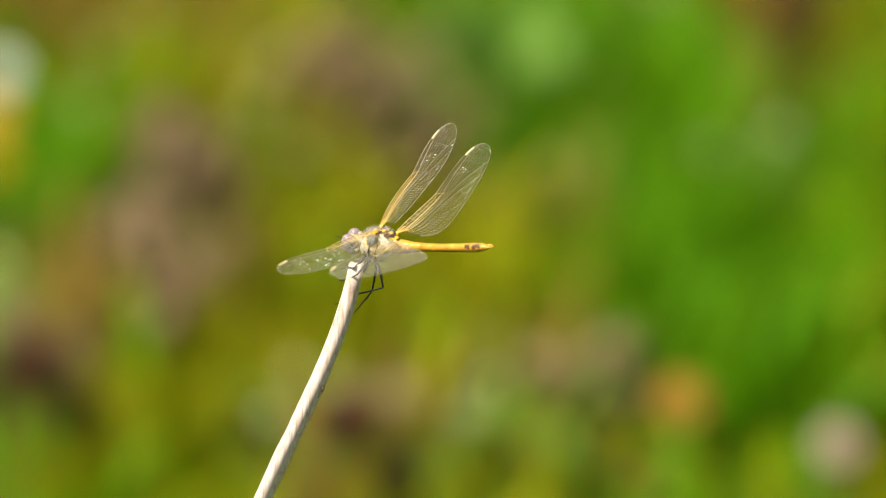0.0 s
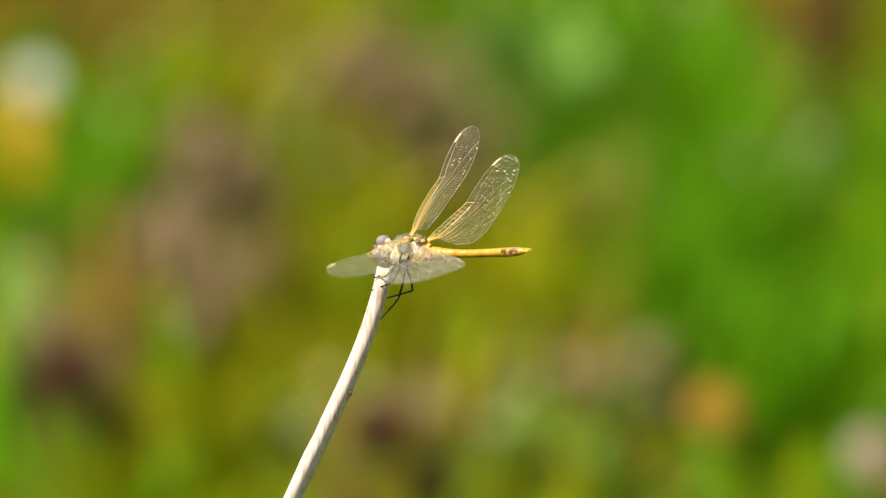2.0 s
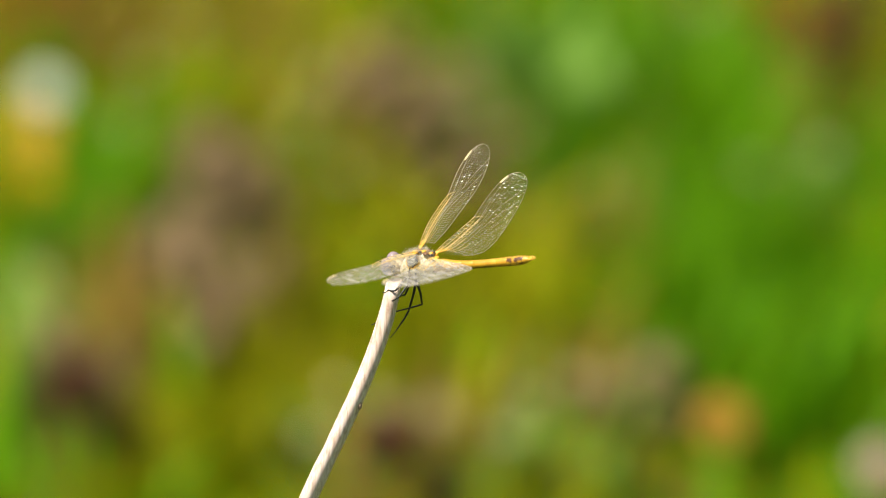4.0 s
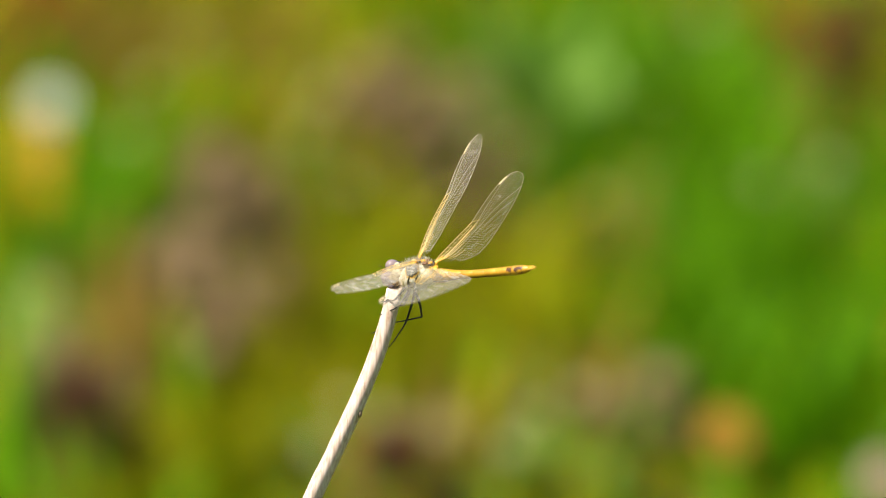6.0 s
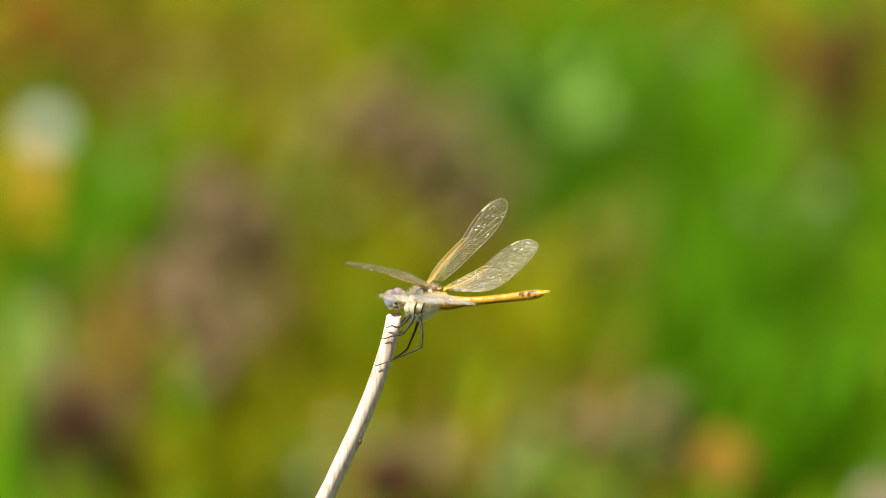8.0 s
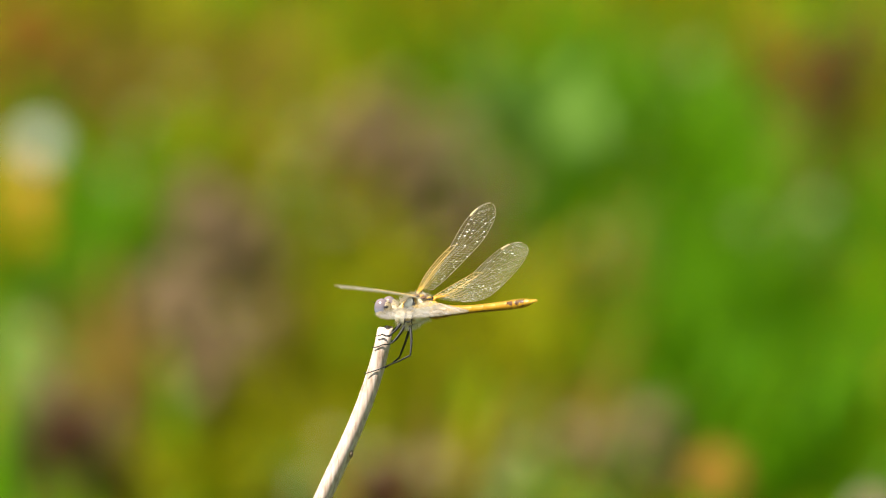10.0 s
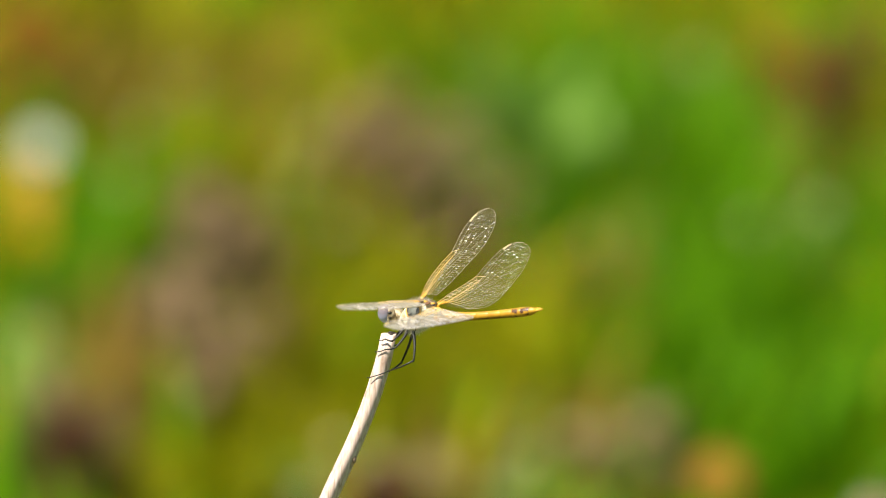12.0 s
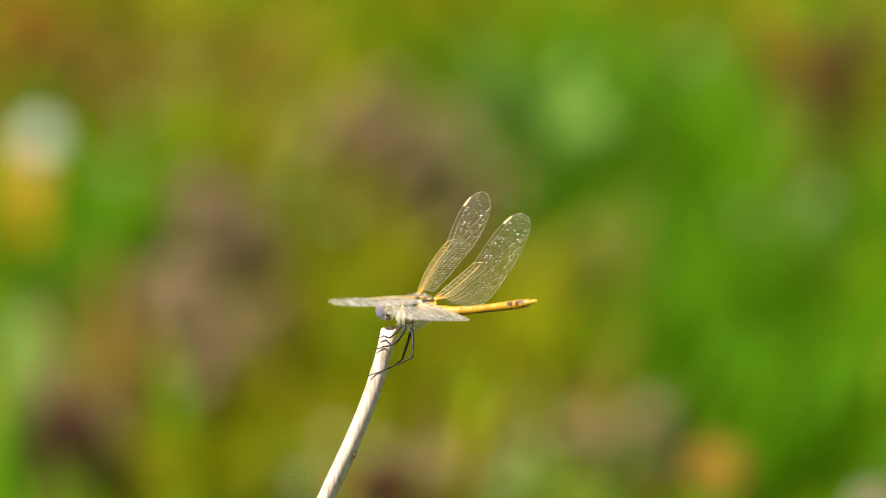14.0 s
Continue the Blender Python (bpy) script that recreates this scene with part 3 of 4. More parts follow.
def withered_plant(head_mat, seed, label, group, places):
    """A dead flower stalk with a few shaggy seed heads."""
    rng = random.Random(seed)
    root = new("withered_flower")
    tagged(root, label, "flower", group)
    for k in range(3):
        a = k * 2.1
        top = Vector((0.013 * math.cos(a), 0.013 * math.sin(a), 0.05 + 0.013 * k))
        bm = bmesh.new()
        tube(bm, smooth_line([(0, 0, -0.02), top * 0.5 + Vector((0.003, 0, 0)), top], 4), 0.0011, 5)
        part("stalk", bm, M["tan"], root)
        bm = bmesh.new()
        blob(bm, top, (0.007, 0.007, 0.008), 10, 7)
        for i in range(60):
            d = Vector((rng.gauss(0, 1), rng.gauss(0, 1), rng.gauss(0.3, 1))).normalized()
            s = d.orthogonal().normalized() * 0.0016
            p0, p1 = top + d * 0.005, top + d * rng.uniform(0.010, 0.016)
            bm.faces.new([bm.verts.new(q) for q in (p0 - s, p0 + s, p1)])
        part("seed_head", bm, head_mat, root)
    scatter(root, places, seed)


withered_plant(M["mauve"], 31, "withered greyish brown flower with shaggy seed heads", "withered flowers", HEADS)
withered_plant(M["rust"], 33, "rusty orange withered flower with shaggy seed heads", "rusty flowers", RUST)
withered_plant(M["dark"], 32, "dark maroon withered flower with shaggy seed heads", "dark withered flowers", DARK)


def flower(petal_mat, heart_mat, height, size, label, places, group=""):
    """A stalk with a round head that leans over towards the light."""
    root = tagged(new("flower"), label, "flower", group)
    top = Vector((0.004, 0, height))
    face = Matrix.Rotation(radians(62), 3, "X")
    bm = bmesh.new()
    tube(bm, smooth_line([(0, 0, -0.02), (0.004, 0.002, height * 0.5), top], 5), 0.0012, 6)
    part("stalk", bm, M["stalk"], root)
    bm = bmesh.new()
    blob(bm, (0, 0, 0.002), (size * 0.3, size * 0.3, size * 0.18), 10, 6)
    bm.transform(Matrix.Translation(top) @ face.to_4x4())
    part("flower_heart", bm, heart_mat, root)
    for i in range(9):
        a = i * math.tau / 9
        out, side = Vector((math.cos(a), math.sin(a), 0)), Vector((-math.sin(a), math.cos(a), 0))
        bm = bmesh.new()
        prev = None
        for k in range(5):
            t = k / 4
            c = out * (size * (0.2 + 0.8 * t)) + Vector((0, 0, size * (0.35 * t - 0.3 * t * t)))
            w = size * 0.36 * math.sin(math.pi * (0.15 + 0.72 * t))
            row = [bm.verts.new(c - side * w), bm.verts.new(c - Vector((0, 0, 0.001))), bm.verts.new(c + side * w)]
            if prev:
                for j in (0, 1):
                    bm.faces.new((prev[j], prev[j + 1], row[j + 1], row[j]))
            prev = row
        bm.transform(Matrix.Translation(top) @ face.to_4x4())
        part("petal", bm, petal_mat, root)
    for x, y in places[1:]:
        copy_thing(root, pose(x, y, 0))
    root.matrix_basis = pose(*places[0], 0)


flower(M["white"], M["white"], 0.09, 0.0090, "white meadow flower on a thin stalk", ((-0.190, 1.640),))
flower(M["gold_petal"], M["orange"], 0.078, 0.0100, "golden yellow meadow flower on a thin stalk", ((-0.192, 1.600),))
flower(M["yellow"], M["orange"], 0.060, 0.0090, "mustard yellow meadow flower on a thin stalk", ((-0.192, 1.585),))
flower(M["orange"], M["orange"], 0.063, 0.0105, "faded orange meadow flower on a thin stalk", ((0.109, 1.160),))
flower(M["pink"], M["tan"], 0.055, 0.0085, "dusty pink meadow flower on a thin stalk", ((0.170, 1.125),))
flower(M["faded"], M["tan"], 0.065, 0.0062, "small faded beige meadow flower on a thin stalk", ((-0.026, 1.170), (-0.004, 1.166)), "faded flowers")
# small pale heads added to stand in for blurred glints in the grass
flower(M["straw_head"], M["faded"], 0.06, 0.0041, "tiny pale straw-coloured flower head on thin stalk, added as blurred highlight", GLINT_HEADS, "pale flower heads")


# ---- perch ----
def stem_line():
    """The stem's bend: straight up from the root, then leaning ever less to the tip."""
    line = []
    for i in range(110):
        z = -0.03 + 0.4505 * i / 109
        d = z - 0.4
        x = -83.0 * d ** 3 - 3.75 * d * d + 0.4097 * d - 0.01615 if d > -0.0204 else -0.02546 + 0.459 * (d + 0.0204) + 0.35 * (d + 0.0204) ** 2
        line.append(Vector((x + 0.00025, 0, z)))
    return line


def perch():
    line = stem_line()
    n = len(line)
    bm = bmesh.new()

    def girth(t):
        z = line[min(n - 1, int(t * (n - 1)))].z
        r = 0.00182 if z < 0.385 else 0.00182 - 0.00016 * (z - 0.385) / 0.033
        return r * (1 + 0.05 * noise.noise((z * 260, 0, 0)) + 0.03 * noise.noise((z * 900, 2, 0)))

    rings = tube(bm, line, girth, 20, cap=False)
    for k, ring in enumerate(rings):
        for j, v in enumerate(ring):
            a = j / 20 * math.tau
            c = line[k]
            v.co = c + (v.co - c) * (1 + 0.06 * math.cos(3 * a + 60 * c.z) + 0.05 * noise.noise((math.cos(a) * 3, math.sin(a) * 3, c.z * 150)))
    top = line[-1]
    for v in rings[-1]:
        v.co.z += 0.28 * (v.co.x - top.x) + 0.0004 * noise.noise(v.co * 2500)
    inner = [bm.verts.new(top + (v.co - top) * 0.55 + Vector((0, 0, -0.0004 + 0.0005 * noise.noise(v.co * 3000)))) for v in rings[-1]]
    for k in range(20):
        bm.faces.new((rings[-1][k], rings[-1][(k + 1) % 20], inner[(k + 1) % 20], inner[k]))
    bm.faces.new(inner)
    stem = part("dry_stem", bm, M["stem"])
    tagged(stem, "bleached dry plant stem, broken off at the top", "plant stem")
    bm = bmesh.new()
    blob(bm, (-0.0172, -0.0009, 0.3937), (0.0005, 0.0007, 0.0010), 10, 8, lambda d: 1 + 0.2 * noise.noise(d * 3))
    part("knot", bm, M["knot"], stem, "brown bud scar")


perch()


# ---- dragonfly (its own space: x to the tail, y to its right, z up) ----
def forewing_edges():
    lead = [(0, 0), (3.5, -.6), (6.4, -.7), (9.6, -.4), (12.6, .15), (14.4, .55), (17.8, .1), (21.3, -.35), (24.6, -.4), (27.0, -.05), (28.3, .75), (29.0, 1.65), (29.2, 2.5)]
    trail = [(0, .9), (.6, 2.9), (2, 3.7), (4.3, 4.7), (7.2, 5.5), (10.5, 6.3), (13.4, 7.0), (16.4, 7.4), (19.3, 7.35), (22.8, 6.8), (25.7, 5.8), (27.9, 4.4), (28.9, 3.3), (29.2, 2.5)]
    return lead, trail


def hindwing_edges():
    lead = [(0, 0), (2.4, .15), (5.3, .5), (8.3, .95), (11.0, 1.25), (12.4, 1.15), (14.2, .7), (18.6, -.2), (22.4, -.75), (25.0, -.8), (26.6, -.3), (27.5, .6), (27.8, 1.7)]
    trail = [(0, 1.2), (.8, 6.6), (2.6, 9.9), (4.9, 10.8), (7.6, 10.8), (11.8, 10.1), (15.1, 9.4), (19.2, 8.2), (23.2, 6.5), (26.0, 4.7), (27.5, 2.9), (27.8, 1.7)]
    return lead, trail


def wing(name, edges, hand, parent, nodus, rng):
    """Film, amber leading veins, vein net and wing cell; hand 1 is the right wing, -1 the left."""
    lead, trail = edges
    lead, trail = [np.array([(q.x, q.y) for q in smooth_line([(u, v, 0) for u, v in e], 8)]) for e in (lead, trail)]
    length = lead[-1, 0]

    def spot(u, f):
        """Place on the wing at u mm out and fraction f of the chord."""
        a, b = np.interp(u, lead[:, 0], lead[:, 1]), np.interp(u, trail[:, 0], trail[:, 1])
        v = a + (b - a) * f
        t = u / length
        z = 0.9 * math.sin(2.2 * t) * 0.6 - 0.5 * f * f * (1 - 0.5 * t) + 0.16 * math.exp(-f * 9) * math.cos(f * 55) * (1 - t)
        z += 0.02 * math.sin(f * 57) * min(1, 6 * f) * (1 - 0.35 * t)
        return mm(v, hand * u, z)

    bm = bmesh.new()
    us = [length * (1 - (1 - i / 64) ** 1.3) for i in range(65)]
    fs = [j / 56 for j in range(57)]
    grid = [[bm.verts.new(spot(u, f)) for f in fs] for u in us[:-1]]
    cells = bm.loops.layers.uv.new("cells")
    where = {}
    for u, row in zip(us, grid):   # rows of cells fan out from the root to the hind margin
        wide = np.interp(u, trail[:, 0], trail[:, 1]) - np.interp(u, lead[:, 0], lead[:, 1])
        for f, v in zip(fs, row):
            where[v] = (u / 0.72, (f * wide - 0.30 * f * u * (1 - 0.5 * u / length)) / 0.62)
    for a, b in zip(grid, grid[1:]):
        for j in range(56):
            f = (a[j], a[j + 1], b[j + 1], b[j])
            for loop in bm.faces.new(f if hand > 0 else f[::-1]).loops:
                loop[cells].uv = where[loop.vert]
    skin = part(name, bm, M["film"], parent)

    def run(b, path, r, tall=1.6):
        tube(b, [spot(u, f) for u, f in path], r / 1000, 4, cap=False, flat=tall)

    gold, net = bmesh.new(), bmesh.new()
    end = length * 0.993
    # leading veins
    run(gold, [(nodus * i / 20, 0.0) for i in range(21)], 0.06, 1.2)
    run(net, [(nodus + (length * 0.9996 - nodus) * (1 - (1 - i / 50) ** 2), 0.0) for i in range(51)], 0.045)
    run(gold, [(nodus * i / 14, 0.075 + 0.08 * i / 14 * (1 - i / 14)) for i in range(14)] + [(nodus, 0.0)], 0.04, 1.2)
    run(gold, [(nodus * i / 14, 0.17) for i in range(15)], 0.065, 1.2)
    run(net, [(nodus + (end - nodus) * i / 20, 0.17 - 0.05 * i / 20) for i in range(20)], 0.04)
    # rungs between them
    u = 1.5
    while u < nodus - 0.5:
        run(gold, [(u, 0.0), (u + 0.15, 0.085), (u + 0.2, 0.17)], 0.050, 1.2)
        u += rng.uniform(1.05, 1.45)
    run(gold, [(nodus, 0.0), (nodus + 0.5, 0.10), (nodus + 0.8, 0.24)], 0.065, 1.2)
    # fanning long veins
    fan = []
    for f0, f1, u0, u1, r in ((0.19, 0.27, 0.5, 0.99, 0.012), (0.25, 0.40, 0.5, 0.98, 0.013), (0.29, 0.52, 1.0, 0.96, 0.010), (0.32, 0.99, 0.8, 0.85, 0.026), (0.42, 0.99, 0.8, 0.72, 0.022), (0.53, 0.98, 0.8, 0.58, 0.010), (0.65, 0.98, 0.8, 0.45, 0.010)):
        path = []
        for i in range(25):
            t = i / 24
            path.append((u0 + (u1 * length - u0) * t, min(0.99, f0 + (f1 - f0) * t ** (3.2 if f1 > 0.9 else 1.8) + 0.025 * math.sin(t * 7 + f0 * 20) * t)))
        fan.append(path)
        run(net, path, r)
    for path, far, r in zip(fan, (0.95, 0.75, 0.5, 0.55, 0.4, 0.35), (0.045, 0.036, 0.028, 0.036, 0.03, 0.03)):
        run(gold, [q for q in path if q[0] < nodus * far], r)
    # hind margin
    run(net, [(length * (1 - (1 - i / 70) ** 2) * 0.9996, 0.995) for i in range(1, 71)], 0.034)
    # cross veins between neighbours; the inner ones amber
    lines = [[(nodus, 0.0), (end, 0.0)], [(0, 0.17), (nodus, 0.17), (end, 0.12)]] + fan + [[(0.3, 1.0), (end, 1.0)]]
    for row, (a, b) in enumerate(zip(lines, lines[1:])):
        au, af, bu, bf = [q[0] for q in a], [q[1] for q in a], [q[0] for q in b], [q[1] for q in b]
        u = max(au[0], bu[0], 0.8) + rng.uniform(0, 0.4)
        while u < max(au[-1], bu[-1]) - 0.3:
            fa, fb = np.interp(u, au, af), np.interp(u, bu, bf)
            if u > au[-1]:
                fa = 0.99
            chord = (fb - fa) * np.interp(u, trail[:, 0], trail[:, 1])
            amber = row in (1, 2) and u < nodus * 0.7
            if abs(fb - fa) > 0.02:
                rows = max(1, int(chord / 0.75))
                at, step = (u, fa), (fb - fa) / rows
                for k in range(rows):   # wide fields break into rows of cells, set like bricks
                    to = (u + rng.uniform(-0.06, 0.06) + (0.32 if k % 2 == 0 and rows > 1 else 0), fa + step * (k + 1))
                    run(gold if amber else net, [at, to], 0.028 if amber else (0.010 if u < nodus else 0.005), 3.2)
                    if k < rows - 1:
                        along = (to[0] + 0.62, to[1])
                        run(net, [to, along], 0.005, 3.2)
                    at = to
            u += rng.uniform(0.95, 1.3) if amber else rng.uniform(0.58, 0.74)
    part("leading_vein", gold, M["gold"], skin, "amber veins along the leading edge")
    part("vein_net", net, M["net"], skin, "fine pale net of wing veins")
    # wing cell near the tip
    bm = bmesh.new()
    u0, u1 = length * 0.845, length * 0.935
    k = 9
    for s in (0.00009, -0.00009):
        rows = [[bm.verts.new(spot(u0 + (u1 - u0) * i / k, f) + Vector((0, 0, s))) for f in (0.006, 0.088)] for i in range(k + 1)]
        for a, b in zip(rows, rows[1:]):
            bm.faces.new((a[0], a[1], b[1], b[0]))
    cell = part("wing_spot", bm, M["stigma"], skin, "cream wing spot edged in black")
    bm = bmesh.new()
    for f, r in ((0.0, 0.04), (0.095, 0.035)):
        run(bm, [(u0 + (u1 - u0) * i / k, f) for i in range(k + 1)], r)
    part("wing_spot_edge", bm, M["black"], skin)
    bm = bmesh.new()
    for f0, f1 in ((-0.1, 0.05), (0.25, 0.2), (0.6, 0.32)):
        tube(bm, [mm(0.4 * f0, -hand * 0.9, -0.5), mm(0.9 * f0, -hand * 0.2, -0.1), spot(1.6, f1)], lambda t: 0.00030 - 0.00021 * t, 6)
    part("wing_root", bm, M["amber"], skin, "amber wing root")
    return skin


def dragonfly():
    rng = random.Random(77)
    root = new("dragonfly")
    tagged(root, "amber-yellow dragonfly with clear wings, perched on a dry stem", "dragonfly")
    # thorax: stacked rounded rings; the underside rises towards the abdomen
    def belly(x):
        return 1 - 0.38 * min(1, max(0, (x + 2.2) / 3.6))

    bm = bmesh.new()
    rings = []
    for x, zc, h, w in ((-6.1, -1.4, 1.0, 0.9), (-5.5, -1.1, 1.8, 1.4), (-4.6, -0.85, 2.5, 1.95), (-3.3, -0.65, 3.2, 2.4), (-1.8, -0.55, 3.45, 2.65), (-0.4, -0.6, 3.35, 2.6), (0.8, -0.7, 2.9, 2.3), (1.8, -0.8, 2.2, 1.85), (2.6, -0.8, 1.5, 1.4)):
        ring = []
        for k in range(28):
            a = k * math.tau / 28
            c, s = math.cos(a), math.sin(a)
            pinch = 1 - 0.22 * max(0, s) ** 2 - 0.12 * max(0, -s) ** 3
            ring.append(bm.verts.new(mm(x + 1.0 * s * min(1, h / 3), w * c * pinch, zc + h * s * (belly(x) if s < 0 else 1))))
        rings.append(ring)
    for a, b in zip(rings, rings[1:]):
        for k in range(28):
            bm.faces.new((a[k], b[k], b[(k + 1) % 28], a[(k + 1) % 28]))
    bm.faces.new(rings[0])
    bm.faces.new(rings[-1][::-1])
    thorax = part("thorax", bm, M["thorax"], root, "pale hairy thorax with dark sutures")
    for sgn in (-1, 1):
        # side plates and black sutures
        for cx, cz, sx, sz, cy, mat in ((-4.4, -1.2, 0.4, 1.0, 1.72, "face"),):
            bm = bmesh.new()
            blob(bm, (0, 0, 0), (sx / 1000, 0.0005, sz / 1000), 14, 10)
            bmesh.ops.rotate(bm, cent=(0, 0, 0), matrix=Matrix.Rotation(0.30, 3, "Y"), verts=bm.verts)
            bmesh.ops.rotate(bm, cent=(0, 0, 0), matrix=Matrix.Rotation(0.16 * sgn, 3, "X"), verts=bm.verts)
            bmesh.ops.translate(bm, vec=mm(cx, sgn * cy, cz), verts=bm.verts)
            part("side_plate", bm, M[mat], thorax)
        for pts in (((-3.6, 2.15, -2.7), (-3.0, 2.55, -1.8), (-2.9, 2.6, -0.9), (-2.3, 2.45, 0.2), (-2.0, 2.2, 1.2)), ((-1.6, 2.3, -2.9), (-1.4, 2.66, -1.7), (-0.9, 2.7, -0.6), (-0.1, 2.4, 0.8)), ((-3.1, 2.5, -1.8), (-2.2, 2.6, -2.0), (-1.4, 2.66, -1.7))):
            bm = bmesh.new()
            tube(bm, smooth_line([mm(x, sgn * y, z) for x, y, z in pts], 5), lambda t: 0.00017 * math.sin(math.pi * (0.12 + 0.76 * t)), 6)
            part("suture", bm, M["black"], thorax)
    # knobbed brown and black back plates between the wing roots
    for i, (x, y, z, s, mat) in enumerate(((-1.5, 0.0, 2.75, 0.7, "thorax"), (-0.7, 0.75, 2.85, 0.55, "brown"), (-0.7, -0.75, 2.85, 0.6, "brown"), (0.4, 0, 2.75, 0.7, "amber"), (0.1, 0.5, 2.95, 0.36, "black"), (0.1, -0.6, 2.95, 0.4, "black"), (1.4, 0.65, 2.6, 0.45, "brown"), (1.4, -0.75, 2.65, 0.55, "brown"), (2.5, 0.55, 2.2, 0.4, "black"), (2.5, -0.65, 2.25, 0.45, "black"), (2.9, 0, 1.2, 0.8, "amber"), (2.2, 0, 2.3, 0.55, "amber"))):
        bm = bmesh.new()
        blob(bm, mm(x, y, z), (s / 1000 * 1.1, s / 1000, s / 1000 * 0.38), 10, 7, lambda d: 1 + 0.12 * noise.noise(d * 2.5 + Vector((i, 0, 0))))
        part("back_plate", bm, M[mat], thorax)
    # hair
    bm = bmesh.new()
    for i in range(3200):
        x = rng.uniform(-5.6, 2.2)
        a = rng.uniform(0, math.tau)
        k = max(0.05, 1 - ((x + 1.6) / 4.7) ** 2) ** 0.5
        if abs(math.cos(a)) > 0.55 and -4.2 < x < -0.6 and math.sin(a) > -0.5 and rng.random() < 0.85:
            continue
        p0 = mm(x + 1.0 * math.sin(a) * k, 2.6 * k * math.cos(a) * (1 - 0.2 * max(0, math.sin(a))), -0.6 + 3.35 * k * math.sin(a) * (belly(x) if math.sin(a) < 0 else 1))
        d = Vector((rng.uniform(-.6, .6), math.cos(a), math.sin(a))).normalized()
        s = d.orthogonal().normalized() * 0.000028
        p1 = p0 + d * rng.uniform(0.0004, 0.0011) * (1.4 if abs(math.sin(a)) > 0.7 else 0.7)
        bm.faces.new([bm.verts.new(q) for q in (p0 - s, p0 + s, p1)])
    part("thorax_hair", bm, M["fuzz"], root, "short pale hair")
    # abdomen: ten ringed segments
    cuts = [1.9, 3.6, 6.3, 9.2, 12.0, 14.8, 17.5, 20.2, 22.4, 24.2, 25.4]

    def axis(x):
        t = (x - 1.9) / 25.1
        return -0.8 + 1.8 * t - 0.5 * math.sin(math.pi * t) * 0.6

    def girth(x):
        return float(np.interp(x, (1.9, 3.0, 4.6, 7.2, 11, 17, 20, 22.5, 24.2, 25.4), (1.35, 1.6, 1.5, 1.08, 0.86, 0.88, 0.96, 1.02, 0.9, 0.58)))

    abdomen = None
    for i, (x0, x1) in enumerate(zip(cuts, cuts[1:])):
        bm = bmesh.new()
        rings = []
        for k, t in enumerate((0, 0.04, 0.3, 0.65, 0.95, 1.0)):
            x = x0 + (x1 - x0) * t
            r = girth(x) * (0.965 if k in (0, 5) else 1.0 + 0.012 * (k == 4))
            ring = [bm.verts.new(mm(x, r * 0.95 * math.cos(a), axis(x) + r * math.sin(a) * (0.92 if math.sin(a) > 0 else 1.05))) for a in (j * math.tau / 18 for j in range(18))]
            rings.append(ring)
        for a, b in zip(rings, rings[1:]):
            for j in range(18):
                bm.faces.new((a[j], b[j], b[(j + 1) % 18], a[(j + 1) % 18]))
        bm.faces.new(rings[0])
        bm.faces.new(rings[-1][::-1])
        part("abdomen_segment", bm, M["abdomen"], root, "amber abdomen segment with dark marks" if 6 < i < 9 else "")
    for y in (-0.35, 0.35):
        bm = bmesh.new()
        tube(bm, [mm(25.3, y, 0.9), mm(26.2, y * 1.1, 1.05), mm(27.0, y * 0.5, 1.05)], lambda t: 0.00034 * (1 - 0.8 * t) + 0.00003, 8)
        part("tail_appendage", bm, M["amber"], root)
    # head
    hub = mm(-6.4, 0, 0.3)
    bm = bmesh.new()
    blob(bm, mm(-1.9, 0, -0.2), (0.0013, 0.0020, 0.0018), 16, 12)
    blob(bm, mm(-3.0, 0, -0.6), (0.0010, 0.0015, 0.0012), 14, 10)
    blob(bm, mm(-2.8, 0, -1.7), (0.0009, 0.0013, 0.0007), 14, 10)
    head = part("head", bm, M["cheek"], root, "mottled cream and brown face")
    head.location = hub
    for sgn in (-1, 1):
        bm = bmesh.new()
        blob(bm, (0, 0, 0), (0.00165, 0.00155, 0.00205), 28, 20)
        eye = part("eye", bm, M["eye"], head, "glossy mauve-brown eye, blue-grey below")
        eye.location = mm(-2.0, sgn * 1.40, 0.1)
        bm = bmesh.new()
        blob(bm, mm(-0.7, sgn * 1.35, -0.4), (0.0010, 0.0012, 0.0019), 14, 12)
        part("cheek", bm, M["cheek"], head)
        for z in (0.5, -0.5, -1.4):
            bm = bmesh.new()
            blob(bm, mm(-0.5, sgn * 1.9, z), (0.00055, 0.00075, 0.0003), 10, 7)
            part("cheek_mark", bm, M["black"], head)
        bm = bmesh.new()
        tube(bm, [mm(-3.6, sgn * 0.6, 0.7), mm(-4.4, sgn * 0.9, 1.3), mm(-5.0, sgn * 1.2, 1.4)], 0.00005, 5)
        part("antenna", bm, M["black"], head)
    bm = bmesh.new()
    blob(bm, mm(-3.2, 0, 0.9), (0.0006, 0.0006, 0.0005), 10, 8)
    part("crown", bm, M["brown"], head)
    bm = bmesh.new()
    tube(bm, [hub + mm(-0.9, 0, -0.3), hub + mm(0.5, 0, -0.6), hub + mm(1.6, 0, -0.9)], 0.0011, 12)
    part("neck", bm, M["cheek"], root)
